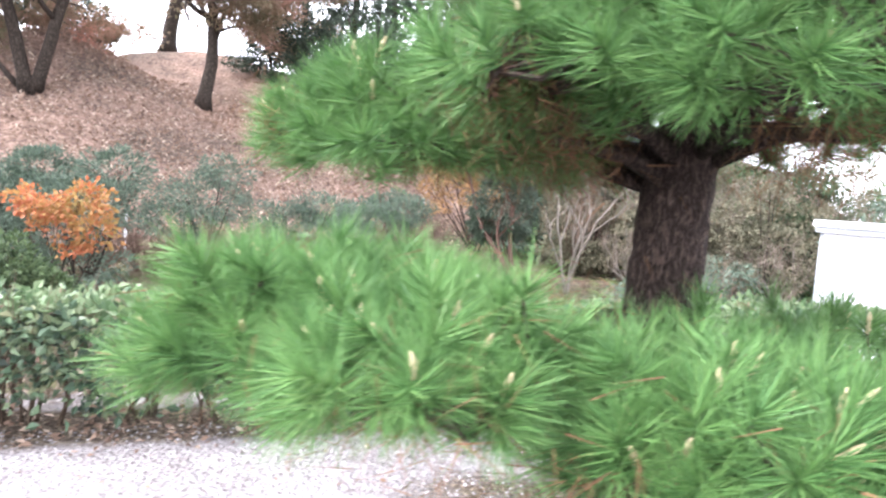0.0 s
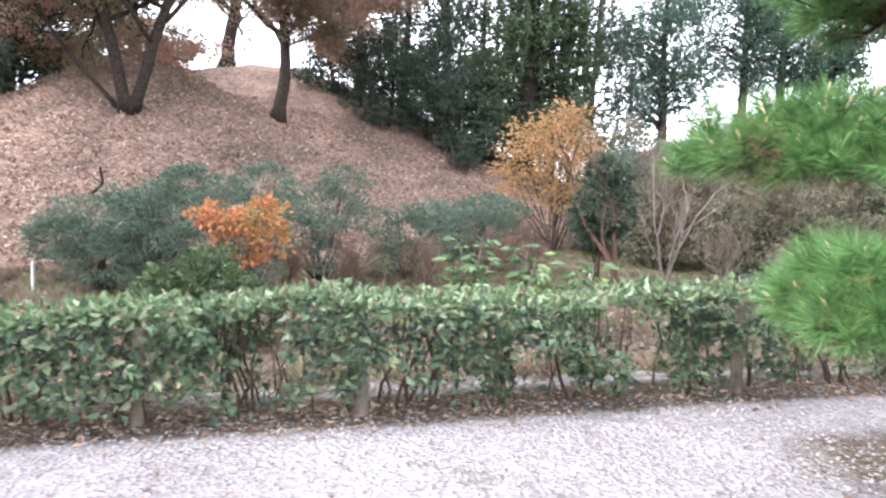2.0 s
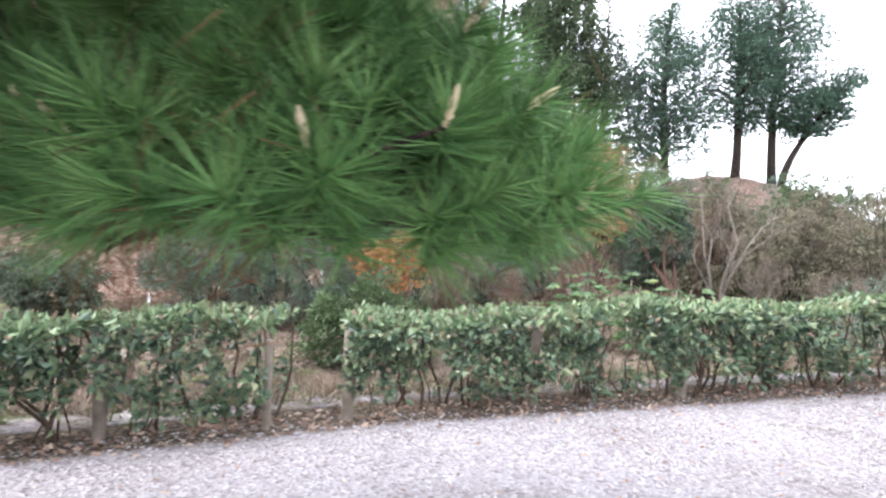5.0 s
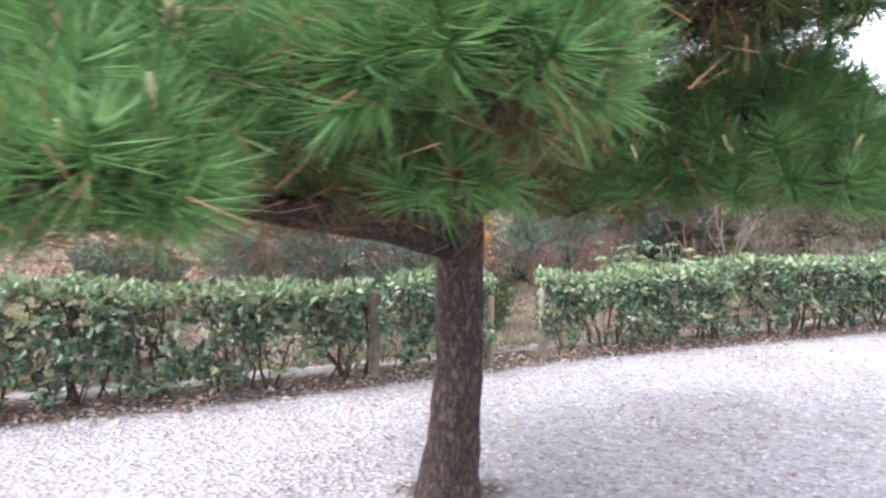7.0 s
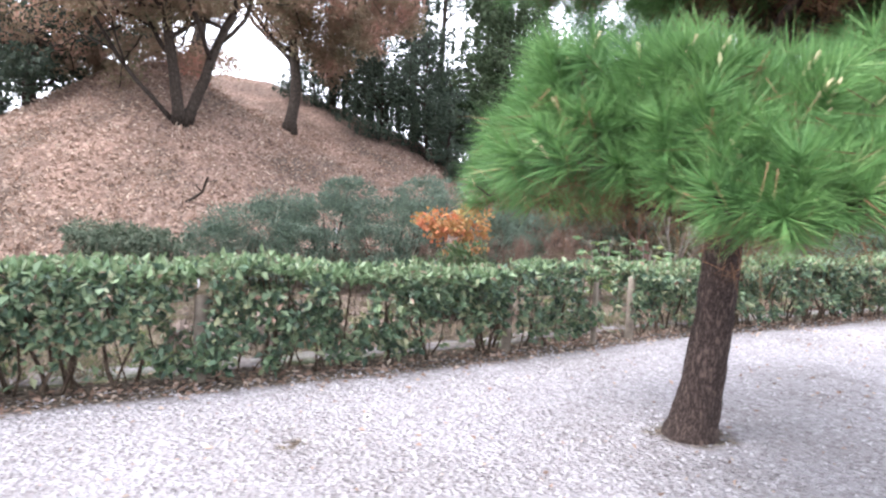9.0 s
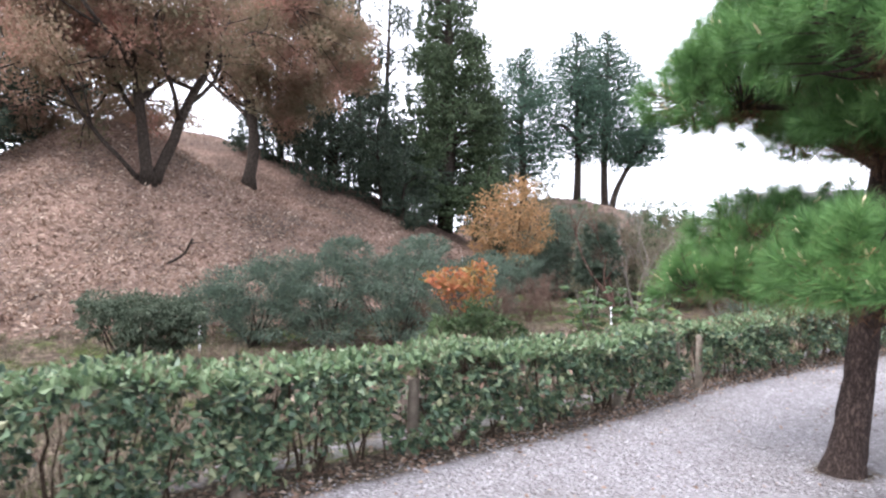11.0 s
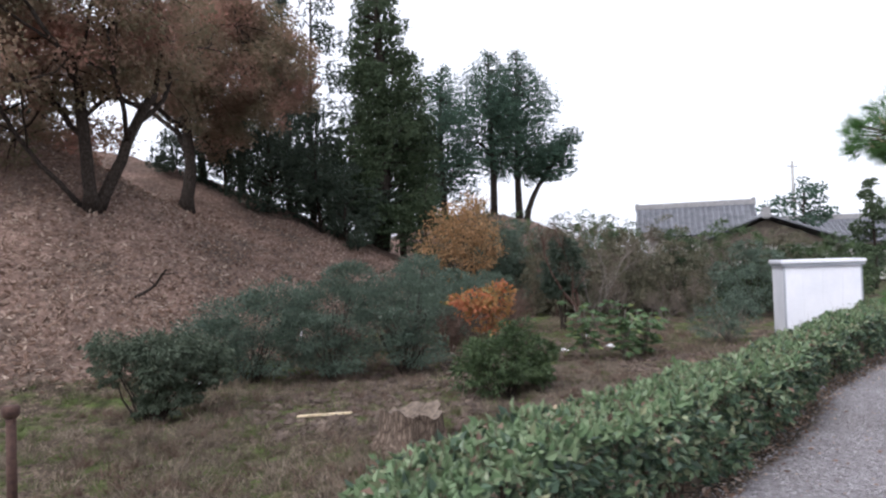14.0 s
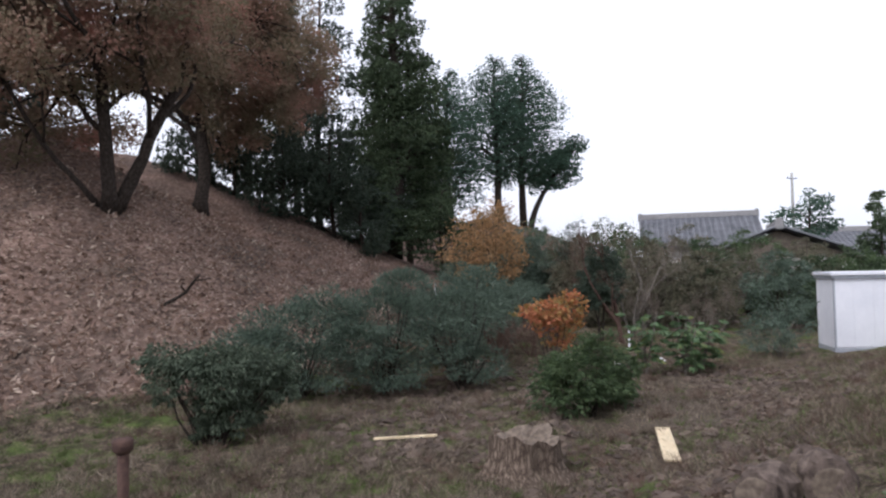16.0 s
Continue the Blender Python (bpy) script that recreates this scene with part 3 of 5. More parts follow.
# the two-stemmed russet tree on the mound
def russet_tree(x, y, stems, n, label, leaf=0.135, clump=0.78, depth=3, reach=0.8, spread_at=((0, 0, 5.6), (3.0, 3.0, 2.2)), sprays=110):
    ob = thing("russet_tree", place(x, y, 0.15), label, "tree", "russet trees on the mound")
    tips = []
    for way, length, r in stems:
        b = Buf()
        start = (0.25 * way[0], 0.25 * way[1], 0)
        pts, rad = limb(start, way, length, r, r * 0.68, 0.07, 0.05, 8)
        rad[0] *= 1.5
        tube(b, pts, rad, 11, 0.05)
        for i, f in enumerate((7, 6, 5, 4)):
            d = unit(pts[f] - pts[f - 1])
            a = RNG.uniform(0, 6.28)
            grow(b, pts[f], d * (1.0 if i == 0 else 0.5) + np.array([math.cos(a), math.sin(a), 0.2]) * (0.6 if i == 0 else 1.1), length * reach, r * 0.42, depth - 1, tips, 0.15, 0.03, 3, 0.74, 0.85, 7)
        part("trunk", b, M_BARK, ob, smooth=True)
    wood = np.array(tips)
    off, _ = ball_points(sprays, 0.25)
    br = Buf()
    for p in np.array(spread_at[0]) + off * np.array(spread_at[1]):
        q = wood[np.argmin(((wood - p) ** 2).sum(1))]
        tube(br, [q, 0.5 * (p + q) + RNG.normal(0, 0.12, 3), p], [0.03, 0.02, 0.008], 4)
        tips.extend([p, p])
    part("branchwork", br, M_BARK, ob, kind="stuff")
    part("crown", crown(tips, n, clump, leaf, 0.6, 0.2, 0.6), M_RUSSET, ob, "thinning russet and olive autumn leaves", kind="stuff")
    return ob


russet_tree(-14.35, 21.68, (((0.0, -0.45, 1), 4.2, 0.22), ((0.46, -0.32, 1), 4.4, 0.21), ((-0.75, -0.35, 1), 4.4, 0.09)), 72000, "forked dark-barked tree with thinning russet autumn leaves", reach=0.92, spread_at=((-0.6, -1.2, 5.9), (4.4, 3.4, 2.7)), sprays=190)
russet_tree(-11.2, 27.5, (((0.10, -0.10, 1), 4.4, 0.29),), 64000, "dark-barked tree with thinning russet leaves on the mound", reach=1.12, spread_at=((1.9, 0, 6.6), (4.0, 3.4, 3.4)), sprays=170)
russet_tree(-18.0, 37.4, (((0.02, 0.0, 1), 4.6, 0.42),), 14000, "straight russet-leaved tree behind the top of the mound")


for x, y, k in ((-17.4, 26.4, 0.9), (-15.8, 27.6, 0.7), (-19.2, 25.2, 0.8)):
    leafy_shrub("hilltop_shrub", x, y, "thin brown-leaved shrub on the crest of the mound", "shrub", M_RUSSET, [(a * k, b * k, c * k, d * k, e * k, f * k) for a, b, c, d, e, f in ((0, 0, 0.9, 1.3, 1.0, 0.6), (-0.8, 0, 0.8, 0.8, 0.7, 0.5), (0.9, 0, 1.2, 0.8, 0.7, 0.5))], 2600, 0.12, 9, 0.025, group="shrubs on the crest", shell=0.2)


def evergreen_tree(name, x, y, h, r, low, n, size, label, mat=M_EVERGREEN, lean=(0, 0), clumps=34, trunk_r=0.2, flat=0.6, taper=0.0, group="", bark=None, start=0.0):
    """A tall tree: one trunk, side limbs to leaf clumps of uneven size, gaps between them."""
    ob = thing(name, place(x, y, 0.1), label, "tree", group)
    zs = np.linspace(0, 1, 9)
    axis = np.stack([lean[0] * zs ** 1.4 + 0.12 * np.sin(zs * 5 + x), lean[1] * zs ** 1.4 + 0.12 * np.cos(zs * 4 + y), h * zs], -1)
    b = Buf()
    tube(b, axis, trunk_r * (1.12 - zs), 9, 0.05)
    cs, rs, br = [], [], Buf()
    for i in range(clumps):
        f = low + (1 - low) * (i + RNG.random()) / clumps
        on = np.array([np.interp(f, zs, axis[:, k]) for k in range(3)])
        g = (f - low) / (1 - low)
        wide = r * ((1 - g) ** taper if taper else math.sin(math.pi * (0.18 + 0.80 * g)) ** 0.8)
        a = RNG.uniform(0, 6.28)
        reach = wide * RNG.uniform(0.35, 1.0)
        c = on + [math.cos(a) * reach, math.sin(a) * reach, RNG.uniform(-0.1, 0.35) * wide * 0.4]
        tube(br, [on - [0, 0, 0.25 * reach], 0.5 * (on + c) + [0, 0, 0.06 * reach], c], np.array([0.05, 0.035, 0.015]) * (0.4 + trunk_r * 3), 5)
        cs.append(c)
        rs.append(max(0.35, wide * RNG.uniform(0.28, 0.50)))
    part("trunk", b, bark or M_BARK, ob, smooth=True)
    part("branchwork", br, bark or M_BARK, ob, kind="stuff")
    cs, rs = np.array(cs), np.array(rs)
    pick = RNG.choice(clumps, n, p=rs ** 2 / (rs ** 2).sum())
    off, d = ball_points(n, 0.25)
    # broken into sprays
    off += 0.16 * np.sin(off * 9 + pick[:, None])
    lb = Buf()
    leaves(lb, cs[pick] + off * rs[pick][:, None] * [1, 1, flat], d * 0.8 + RNG.normal(0, 0.4, (n, 3)) + [0, 0, -0.15], RNG.uniform(0.7, 1.3, n) * size, 0.55)
    part("crown", lb, mat, ob, kind="stuff")
    return ob


evergreen_tree("cedar_tree", -0.5, 32.4, 18.5, 3.0, 0.07, 52000, 0.18, "tall cedar with shaggy green drooping sprays", M_CEDAR, clumps=150, trunk_r=0.45, taper=0.62)
for x, y, h, r, n, low in ((8.0, 42.7, 12.4, 3.4, 26000, 0.14), (13.2, 44.4, 13.6, 3.2, 19000, 0.24), (15.6, 44.2, 14.2, 3.4, 21000, 0.26)):
    evergreen_tree("cypress_tree", x, y, h, r, low, n, 0.17, "tall dark cypress with bare lower trunk", M_CYPRESS, clumps=130, trunk_r=0.30, group="cypresses on the far rise", flat=0.7)
evergreen_tree("cypress_tree", 16.2, 44.0, 7.6, 2.2, 0.42, 12000, 0.17, "leaning cypress with a long low branch", M_CYPRESS, (3.6, -1.6), 40, 0.26, 0.6, group="cypresses on the far rise")
for x, y, h, r, n in ((-9.8, 36.5, 15.0, 2.3, 2600), (-7.4, 37.5, 16.5, 2.4, 3000), (-5.0, 36.5, 15.0, 2.2, 2800), (-3.0, 38.5, 17.0, 2.4, 3000), (0.8, 38.0, 15.0, 2.4, 2800), (3.4, 39.5, 14.0, 2.3, 2600)):
    evergreen_tree("tall_evergreen", x, y, h, r, 0.10, n * 2, 0.22, "tall slender dark evergreen behind the mound", M_EVERGREEN, clumps=44, trunk_r=0.22, flat=0.9, group="tall evergreens behind the mound")
for x, y, h, r, n in ((-20.4, 23.6, 8.2, 3.0, 11000), (-23.5, 27.0, 10.0, 3.6, 10000), (-27.0, 24.0, 8.0, 3.2, 4200), (-21.0, 31.5, 7.5, 3.0, 3000)):
    evergreen_tree("evergreen_oak", x, y, h, r, 0.08, n * 2, 0.17, "broad dark evergreen tree on the shoulder of the mound", M_EVERGREEN, clumps=36, trunk_r=0.24, group="evergreens on the mound")
for x, y, h, r, n in ((-7.0, 31.0, 4.6, 2.1, 4200), (-4.6, 30.6, 6.2, 2.0, 5200), (-8.8, 33.0, 4.6, 2.0, 3000), (-3.4, 29.4, 4.2, 1.5, 3000), (-10.6, 33.8, 3.6, 1.9, 3000), (-7.0, 35.0, 5.0, 2.2, 3400), (-5.2, 34.0, 5.2, 2.2, 3400), (-3.0, 34.6, 5.6, 2.2, 3400), (-1.9, 31.6, 4.0, 1.7, 3000), (1.4, 30.5, 5.0, 2.0, 3000), (4.4, 31.5, 4.5, 2.2, 2600)):
    evergreen_tree("evergreen_shrub", x, y, h, r, 0.02, n * 2, 0.14, "dense dark evergreen shrub at the side of the mound", M_EVERGREEN if x < 0 else M_CEDAR, clumps=26, trunk_r=0.1, group="evergreen shrubs")

# shrubs of the field
leafy_shrub("clipped_shrub", -12.6, 10.9, "vase-shaped evergreen shrub with a mop of hanging leaves", "shrub", M_MOP, ((0.1, 0.0, 1.42, 0.95, 0.85, 0.28), (-0.65, 0.1, 1.50, 0.55, 0.55, 0.28), (0.9, -0.1, 1.28, 0.55, 0.55, 0.32), (-0.05, 0, 0.75, 0.34, 0.32, 0.45), (1.15, -0.2, 0.95, 0.3, 0.35, 0.3), (-0.05, 0, 0.35, 0.28, 0.28, 0.3), (-0.75, 0, 1.1, 0.3, 0.35, 0.3), (0.1, -0.5, 1.05, 0.5, 0.3, 0.3), (0.75, 0.1, 0.75, 0.42, 0.4, 0.4), (0.3, -0.2, 0.6, 0.4, 0.35, 0.4)), 16000, 0.07, 30, 0.022, droop=0.7, shell=0.2)
WIDE = ((0, 0, 1.6, 1.4, 1.25, 0.6), (-0.95, 0, 1.2, 1.0, 1.0, 0.5), (0.7, 0.2, 2.1, 0.95, 0.85, 0.45), (0.2, -0.4, 0.75, 1.2, 0.9, 0.5))
TALL = ((0, 0, 1.9, 1.15, 1.1, 0.6), (0.55, 0.1, 2.55, 0.7, 0.7, 0.42), (-0.65, 0, 1.3, 0.9, 0.9, 0.5), (0.1, -0.2, 0.7, 0.9, 0.8, 0.45))
BIG = ((0, 0, 1.4, 1.6, 1.4, 1.0), (0.5, 0.1, 2.6, 1.2, 1.1, 0.8), (-0.8, 0, 2.1, 1.1, 1.0, 0.8), (0.1, 0, 3.5, 0.7, 0.7, 0.5), (-0.4, -0.3, 0.7, 1.4, 1.1, 0.6))
HIGH = tuple(tuple(1.3 * v for v in lobe) for lobe in BIG)
LOW = ((0, 0, 1.3, 1.2, 1.1, 0.55), (0.7, 0, 1.7, 0.8, 0.8, 0.45), (-0.3, 0, 0.6, 0.9, 0.8, 0.4))
for x, y, lobes, n in ((-10.3, 14.1, WIDE, 13000), (-8.45, 13.4, TALL, 13500), (-6.6, 12.9, TALL, 9500), (-5.6, 15.8, TALL, 8000), (-3.6, 16.6, LOW, 6500), (-1.9, 18.6, LOW, 6000)):
    leafy_shrub("spreading_shrub", x, y, "blue-green feathery shrub spreading over thin stems", "shrub", M_JUNIPER, lobes, n, 0.09, 16, 0.026, droop=-0.1, width=0.3, group="blue-green shrubs", shell=0.3)
leafy_shrub("round_bush", -5.65, 9.5, "rounded leafy green bush in the field", "shrub", M_BUSH, ((0, 0, 0.85, 1.0, 0.9, 0.6), (-0.65, 0, 0.6, 0.6, 0.6, 0.45), (0.65, 0.1, 0.6, 0.6, 0.6, 0.45), (0.25, -0.1, 1.35, 0.5, 0.45, 0.35), (-0.6, -0.2, 1.15, 0.4, 0.4, 0.3), (0.95, 0, 0.95, 0.35, 0.35, 0.3)), 8600, 0.085, 12, 0.02, shell=0.15)
leafy_shrub("maple_sapling", -5.6, 10.75, "small maple with glowing orange-red autumn leaves", "tree", M_MAPLE, ((-0.25, 0, 1.95, 0.5, 0.45, 0.32), (0.35, 0, 2.1, 0.45, 0.4, 0.3), (0.6, 0, 1.6, 0.35, 0.35, 0.3), (-0.05, 0, 1.55, 0.4, 0.35, 0.35), (-0.65, 0, 2.0, 0.3, 0.3, 0.2), (0.15, 0, 1.25, 0.3, 0.3, 0.25)), 1500, 0.085, 9, 0.016, width=0.75, shell=0.0, puff=0.62)
leafy_shrub("ochre_tree", 0.5, 23.8, "wide scraggly tree with ochre and brownish leaves", "tree", M_YELLOW, ((0, 0, 3.7, 1.8, 1.4, 0.95), (-1.1, 0, 2.9, 1.0, 0.9, 0.9), (1.1, 0, 3.1, 1.0, 0.9, 0.9), (0.2, 0, 4.7, 0.9, 0.8, 0.5), (-1.5, 0, 1.8, 0.6, 0.5, 0.7), (0.3, -0.3, 2.1, 0.9, 0.7, 0.7)), 5600, 0.13, 22, 0.028, width=0.5, shell=0.05, puff=0.6)
leafy_shrub("dark_bush", 1.45, 17.6, "small tree with a dense dark green oval crown", "tree", M_EVERGREEN, ((0, 0, 2.2, 0.8, 0.75, 0.85), (0.1, 0, 3.0, 0.55, 0.5, 0.5), (-0.15, 0, 1.6, 0.65, 0.6, 0.45)), 6500, 0.11, 3, 0.04)
for x, y, lobes, n, mat, lab in (
    (-2.4, 20.6, LOW, 4200, M_JUNIPER, "grey-green shrub below the mound"),
    (4.4, 22.5, BIG, 9000, M_THICKET, "olive-brown shrub in the overgrown border"),
    (7.8, 22.5, BIG, 9000, M_THICKET, "tall olive-brown shrub in the overgrown border"),
    (10.8, 21.5, BIG, 9000, M_CEDAR, "dark green shrub in the overgrown border"),
    (13.5, 19.5, WIDE, 4600, M_CEDAR, "dark green shrub in the overgrown border"),
    (2.9, 24.5, BIG, 9000, M_JUNIPER, "tall grey-green shrub in the overgrown border"),
    (6.2, 26.5, BIG, 9000, M_CEDAR, "tall dark shrub in the overgrown border"),
    (3.6, 28.6, HIGH, 9000, M_THICKET, "tall olive-brown shrub in the overgrown border"),
    (7.0, 30.0, HIGH, 9000, M_BUSH, "tall green shrub in the overgrown border"),
    (10.2, 30.4, HIGH, 9000, M_JUNIPER, "tall grey-green shrub in the overgrown border"),
    (12.8, 28.6, HIGH, 9000, M_CEDAR, "tall dark shrub in the overgrown border"),
    (5.2, 24.4, BIG, 8000, M_EVERGREEN, "tall dark shrub in the overgrown border"),
    (9.4, 26.8, HIGH, 9000, M_BUSH, "tall green shrub in the overgrown border"),
):
    leafy_shrub("border_shrub", x, y, lab, "shrub", mat, lobes, n, 0.12, 10, 0.03, group="overgrown border", shell=0.25)
for x, y, k, mat in ((6.4, 20.4, 1.05, M_THICKET), (9.0, 24.5, 1.5, M_BUSH), (12.0, 23.5, 1.55, M_THICKET), (15.0, 22.5, 1.5, M_BUSH), (17.5, 21.0, 1.4, M_THICKET), (8.8, 19.8, 1.15, M_THICKET), (11.5, 18.0, 1.15, M_JUNIPER), (4.2, 26.5, 1.5, M_JUNIPER), (13.0, 16.5, 0.9, M_CEDAR), (20.0, 20.0, 1.3, M_BUSH)):
    leafy_shrub("thicket_shrub", x, y, "overgrown greyish-green shrub with bare shoots", "shrub", mat, [(a * k, b * k, c * k, d * k, e * k, f * k) for a, b, c, d, e, f in ((0, 0, 1.1, 1.4, 1.2, 0.9), (-0.8, 0, 1.9, 0.8, 0.8, 0.6), (0.8, 0.1, 2.1, 0.9, 0.8, 0.6), (0, 0, 2.6, 0.6, 0.6, 0.4))], 5200, 0.12, 12, 0.03, group="overgrown thicket")
leafy_shrub("weeping_shrub", 4.6, 12.9, "grey arching shrub leaning on the white shed", "shrub", M_JUNIPER, ((0, 0, 1.0, 1.1, 0.9, 0.7), (0.7, -0.1, 1.3, 0.7, 0.7, 0.55), (-0.7, 0, 0.7, 0.7, 0.7, 0.5)), 3000, 0.10, 16, 0.018, M_PALEBARK, 0.6, 0.22)


def broad_leaf_plant(x, y, h, n):
    """Tall soft stems with large drooping lobed leaves in rosettes."""
    ob = thing("broad_leaf_plant", place(x, y), "tall plant with large pale green lobed leaves", "plant", "broad-leaved plants")
    b = Buf()
    for i in range(n):
        a = RNG.uniform(0, 6.28)
        top = np.array([math.cos(a) * 0.3, math.sin(a) * 0.3, h * RNG.uniform(0.65, 1.0)])
        sb = Buf()
        tube(sb, [(0, 0, 0), top * [0.4, 0.4, 0.5], top], [0.022, 0.018, 0.012], 6)
        part("stalk", sb, M_PALEBARK, ob)
        for k in range(11):
            q = a + k * 2.4
            d = np.array([math.cos(q), math.sin(q), RNG.uniform(-0.2, 0.5)])
            foot = top * (1 - 0.075 * k)
            end = foot + d * 0.18
            for s in (-0.9, -0.45, 0, 0.45, 0.9):
                w = np.array([math.cos(q + s), math.sin(q + s), d[2] - 0.35])
                leaves(b, end[None], w[None], 0.31 * (1 - 0.3 * abs(s)), 0.42, 0.15)
    part("foliage", b, M_BIGLEAF, ob)


broad_leaf_plant(-1.65, 12.1, 1.85, 5)
broad_leaf_plant(-0.7, 11.7, 1.7, 6)
broad_leaf_plant(0.35, 12.1, 1.5, 5)

bare_shrub("bare_tree", 3.3, 18.1, "small bare tree with pale grey forking stems", 4.4, 1.0, 3, M_PALEBARK, depth=2, r=0.042, category="tree")
bare_shrub("bare_tree", 1.75, 16.9, "leafless tree with reddish-brown stems close together", 4.6, 0.5, 2, M_REDBARK, depth=2, r=0.075, category="tree")
for x, y, h, s in ((-7.4, 16.2, 1.5, 0.7), (-4.6, 14.6, 1.6, 0.6), (-7.6, 14.8, 1.3, 0.9), (-6.2, 14.6, 1.4, 0.9), (-3.0, 15.4, 1.4, 0.8), (-1.6, 16.6, 1.6, 0.9), (-0.2, 18.0, 1.7, 0.9), (-1.2, 20.0, 1.9, 1.0), (5.2, 19.6, 1.8, 1.3), (6.8, 18.2, 1.5, 1.2), (8.8, 18.8, 2.2, 1.3), (3.8, 21.6, 4.6, 1.4), (5.4, 23.2, 4.2, 1.3), (9.4, 22.5, 4.4, 1.6), (7.2, 21.0, 3.6, 1.4), (11.6, 20.6, 3.8, 1.5), (13.6, 21.0, 4.0, 1.6)):
    bare_shrub("bare_shrub", x, y, "leafless shrub of many fine greyish twigs", h, s, 9, M_PALEBARK if x > 4.9 else M_REDBARK, "bare shrubs", 2, 0.014)


# ---- the two pines ----
def needle_tufts(nb, bb, at, way, length, needles):
    """Brushes of long needles round each shoot, with a pale bud on some."""
    k = len(at)
    axis = np.repeat(unit(way), needles, 0)
    foot = np.repeat(at, needles, 0)
    n = len(axis)
    t = RNG.random((n, 1))
    side = unit(np.cross(axis, RNG.normal(size=(n, 3))))
    d = axis * (0.15 + 0.95 * t) + side * (1.05 - 0.45 * t) + [0, 0, -0.12]
    blades(nb, foot + axis * (t * 0.10 - 0.06), d, RNG.uniform(0.75, 1.1, n) * length, 0.0044)
    for p, w in zip(at, unit(way)):
        if RNG.random() < 0.22 and w[2] > 0.55:
            tube(bb, [p, p + w * 0.02, p + w * 0.06, p + w * 0.085], [0.006, 0.010, 0.008, 0.003], 6)


def pine_tree(x, y, lean, trunk_r, tiers, label, height, needles=120, length=0.16):
    """A garden pine: leaning plated trunk, near-level limbs, flat pads of needle brushes in tiers (dx, dy, z, rx, ry, rz, tufts)."""
    ob = thing("pine_tree", (x, y, 0), label, "pine tree", "garden pines")
    zs = np.array([-0.1, 0.0, 0.10, 0.3, 0.7, 1.1, 1.6, 2.2, 3.0, height])
    ax = np.stack([lean[0] * zs + 0.02 * np.sin(zs * 3), lean[1] * zs + 0.02 * np.cos(zs * 2.3) - 0.02, zs], -1)
    rad = trunk_r * np.array([1.75, 1.55, 1.3, 1.12, 1.0, 0.97, 0.92, 0.72, 0.5, 0.12])
    zz = np.linspace(-0.1, height, 70)
    tb = Buf()
    tube(tb, np.stack([np.interp(zz, zs, ax[:, k]) for k in range(3)], -1), np.interp(zz, zs, rad), 22, 0.055)
    part("trunk", tb, M_PINEBARK, ob, "plated grey-brown bark", smooth=True)
    for dx, dy, z, rx, ry, rz, count in tiers:
        count = int(count * 1.9)
        on = np.array([np.interp(z, zs, ax[:, k]) for k in range(3)])
        c = np.array([dx, dy, z])
        twigs, nb, bb, db = Buf(), Buf(), Buf(), Buf()
        ang = RNG.uniform(0, 6.28, count)
        rr = np.sqrt(RNG.random(count)) * RNG.choice([1.0, 1.05, 0.9], count)
        rr = np.where(RNG.random(count) < 0.4, np.maximum(rr, 0.75), rr)
        edge = 1 + 0.16 * np.sin(ang * 3 + z * 7) + 0.10 * np.sin(ang * 7 + dx * 5)
        px, py = np.cos(ang) * rr * edge, np.sin(ang) * rr * edge
        dome = np.sqrt(np.clip(1 - (rr * 0.95) ** 2, 0, 1))
        layer = RNG.random(count)
        at = np.stack([c[0] + px * rx, c[1] + py * ry, c[2] + rz * (dome * (layer * 1.25 - 0.30) - 0.25 * (rr > 0.8)) + RNG.normal(0, 0.03, count)], -1)
        out = np.stack([px, py, 0 * px], -1)
        way = out * 0.75 + np.stack([0 * px, 0 * px, 0.25 + 0.75 * layer], -1) + RNG.normal(0, 0.28, (count, 3))
        needle_tufts(nb, bb, at, way, length, needles)
        # limbs run from the trunk under the pad, twigs rise from them
        k = max(5, int(rx * 4))
        ends = []
        for i in range(k):
            a = 6.28 * (i + RNG.uniform(-0.3, 0.3)) / k
            e = np.array([c[0] + math.cos(a) * rx * 0.85, c[1] + math.sin(a) * ry * 0.85, c[2] - 0.10 * rz])
            s = on + [0, 0, (-0.5 if z > 2.4 else -0.12) + RNG.uniform(-0.15, 0.1)]
            pts = [s, s * 0.7 + e * 0.3 + [0, 0, 0.05 + RNG.normal(0, 0.04)], s * 0.35 + e * 0.65 + RNG.normal(0, 0.05, 3), e]
            lb = Buf()
            tube(lb, pts, np.array([0.042, 0.034, 0.022, 0.010]) * (0.6 + trunk_r * 3), 7, 0.06)
            part("limb", lb, M_PINEBARK, ob, smooth=True)
            ends += [pts[1], pts[2], 0.5 * (pts[2] + e), e]
        ends = np.array(ends)
        for p in at[:: 2]:
            q = ends[np.argmin(((ends - p) ** 2).sum(1))]
            m = 0.5 * (p + q) - [0, 0, 0.05]
            tube(twigs, [q, m, p], [0.010, 0.008, 0.005], 4)
        part("brushwood", twigs, M_PINEBARK, ob, "dark crooked twigs under the needles", kind="stuff")
        part("needle_pad", nb, M_NEEDLE, ob, "flat pad of bright green needles", kind="stuff")
        if bb.n:
            part("bud_growth", bb, M_BUD, ob, "cream-coloured upright buds", kind="stuff")
        nd = count * 8
        outer = ends.reshape(-1, 4, 3)[:, 1:].reshape(-1, 3)
        q = outer[RNG.integers(0, len(outer), nd)] + RNG.normal(0, 0.10, (nd, 3))
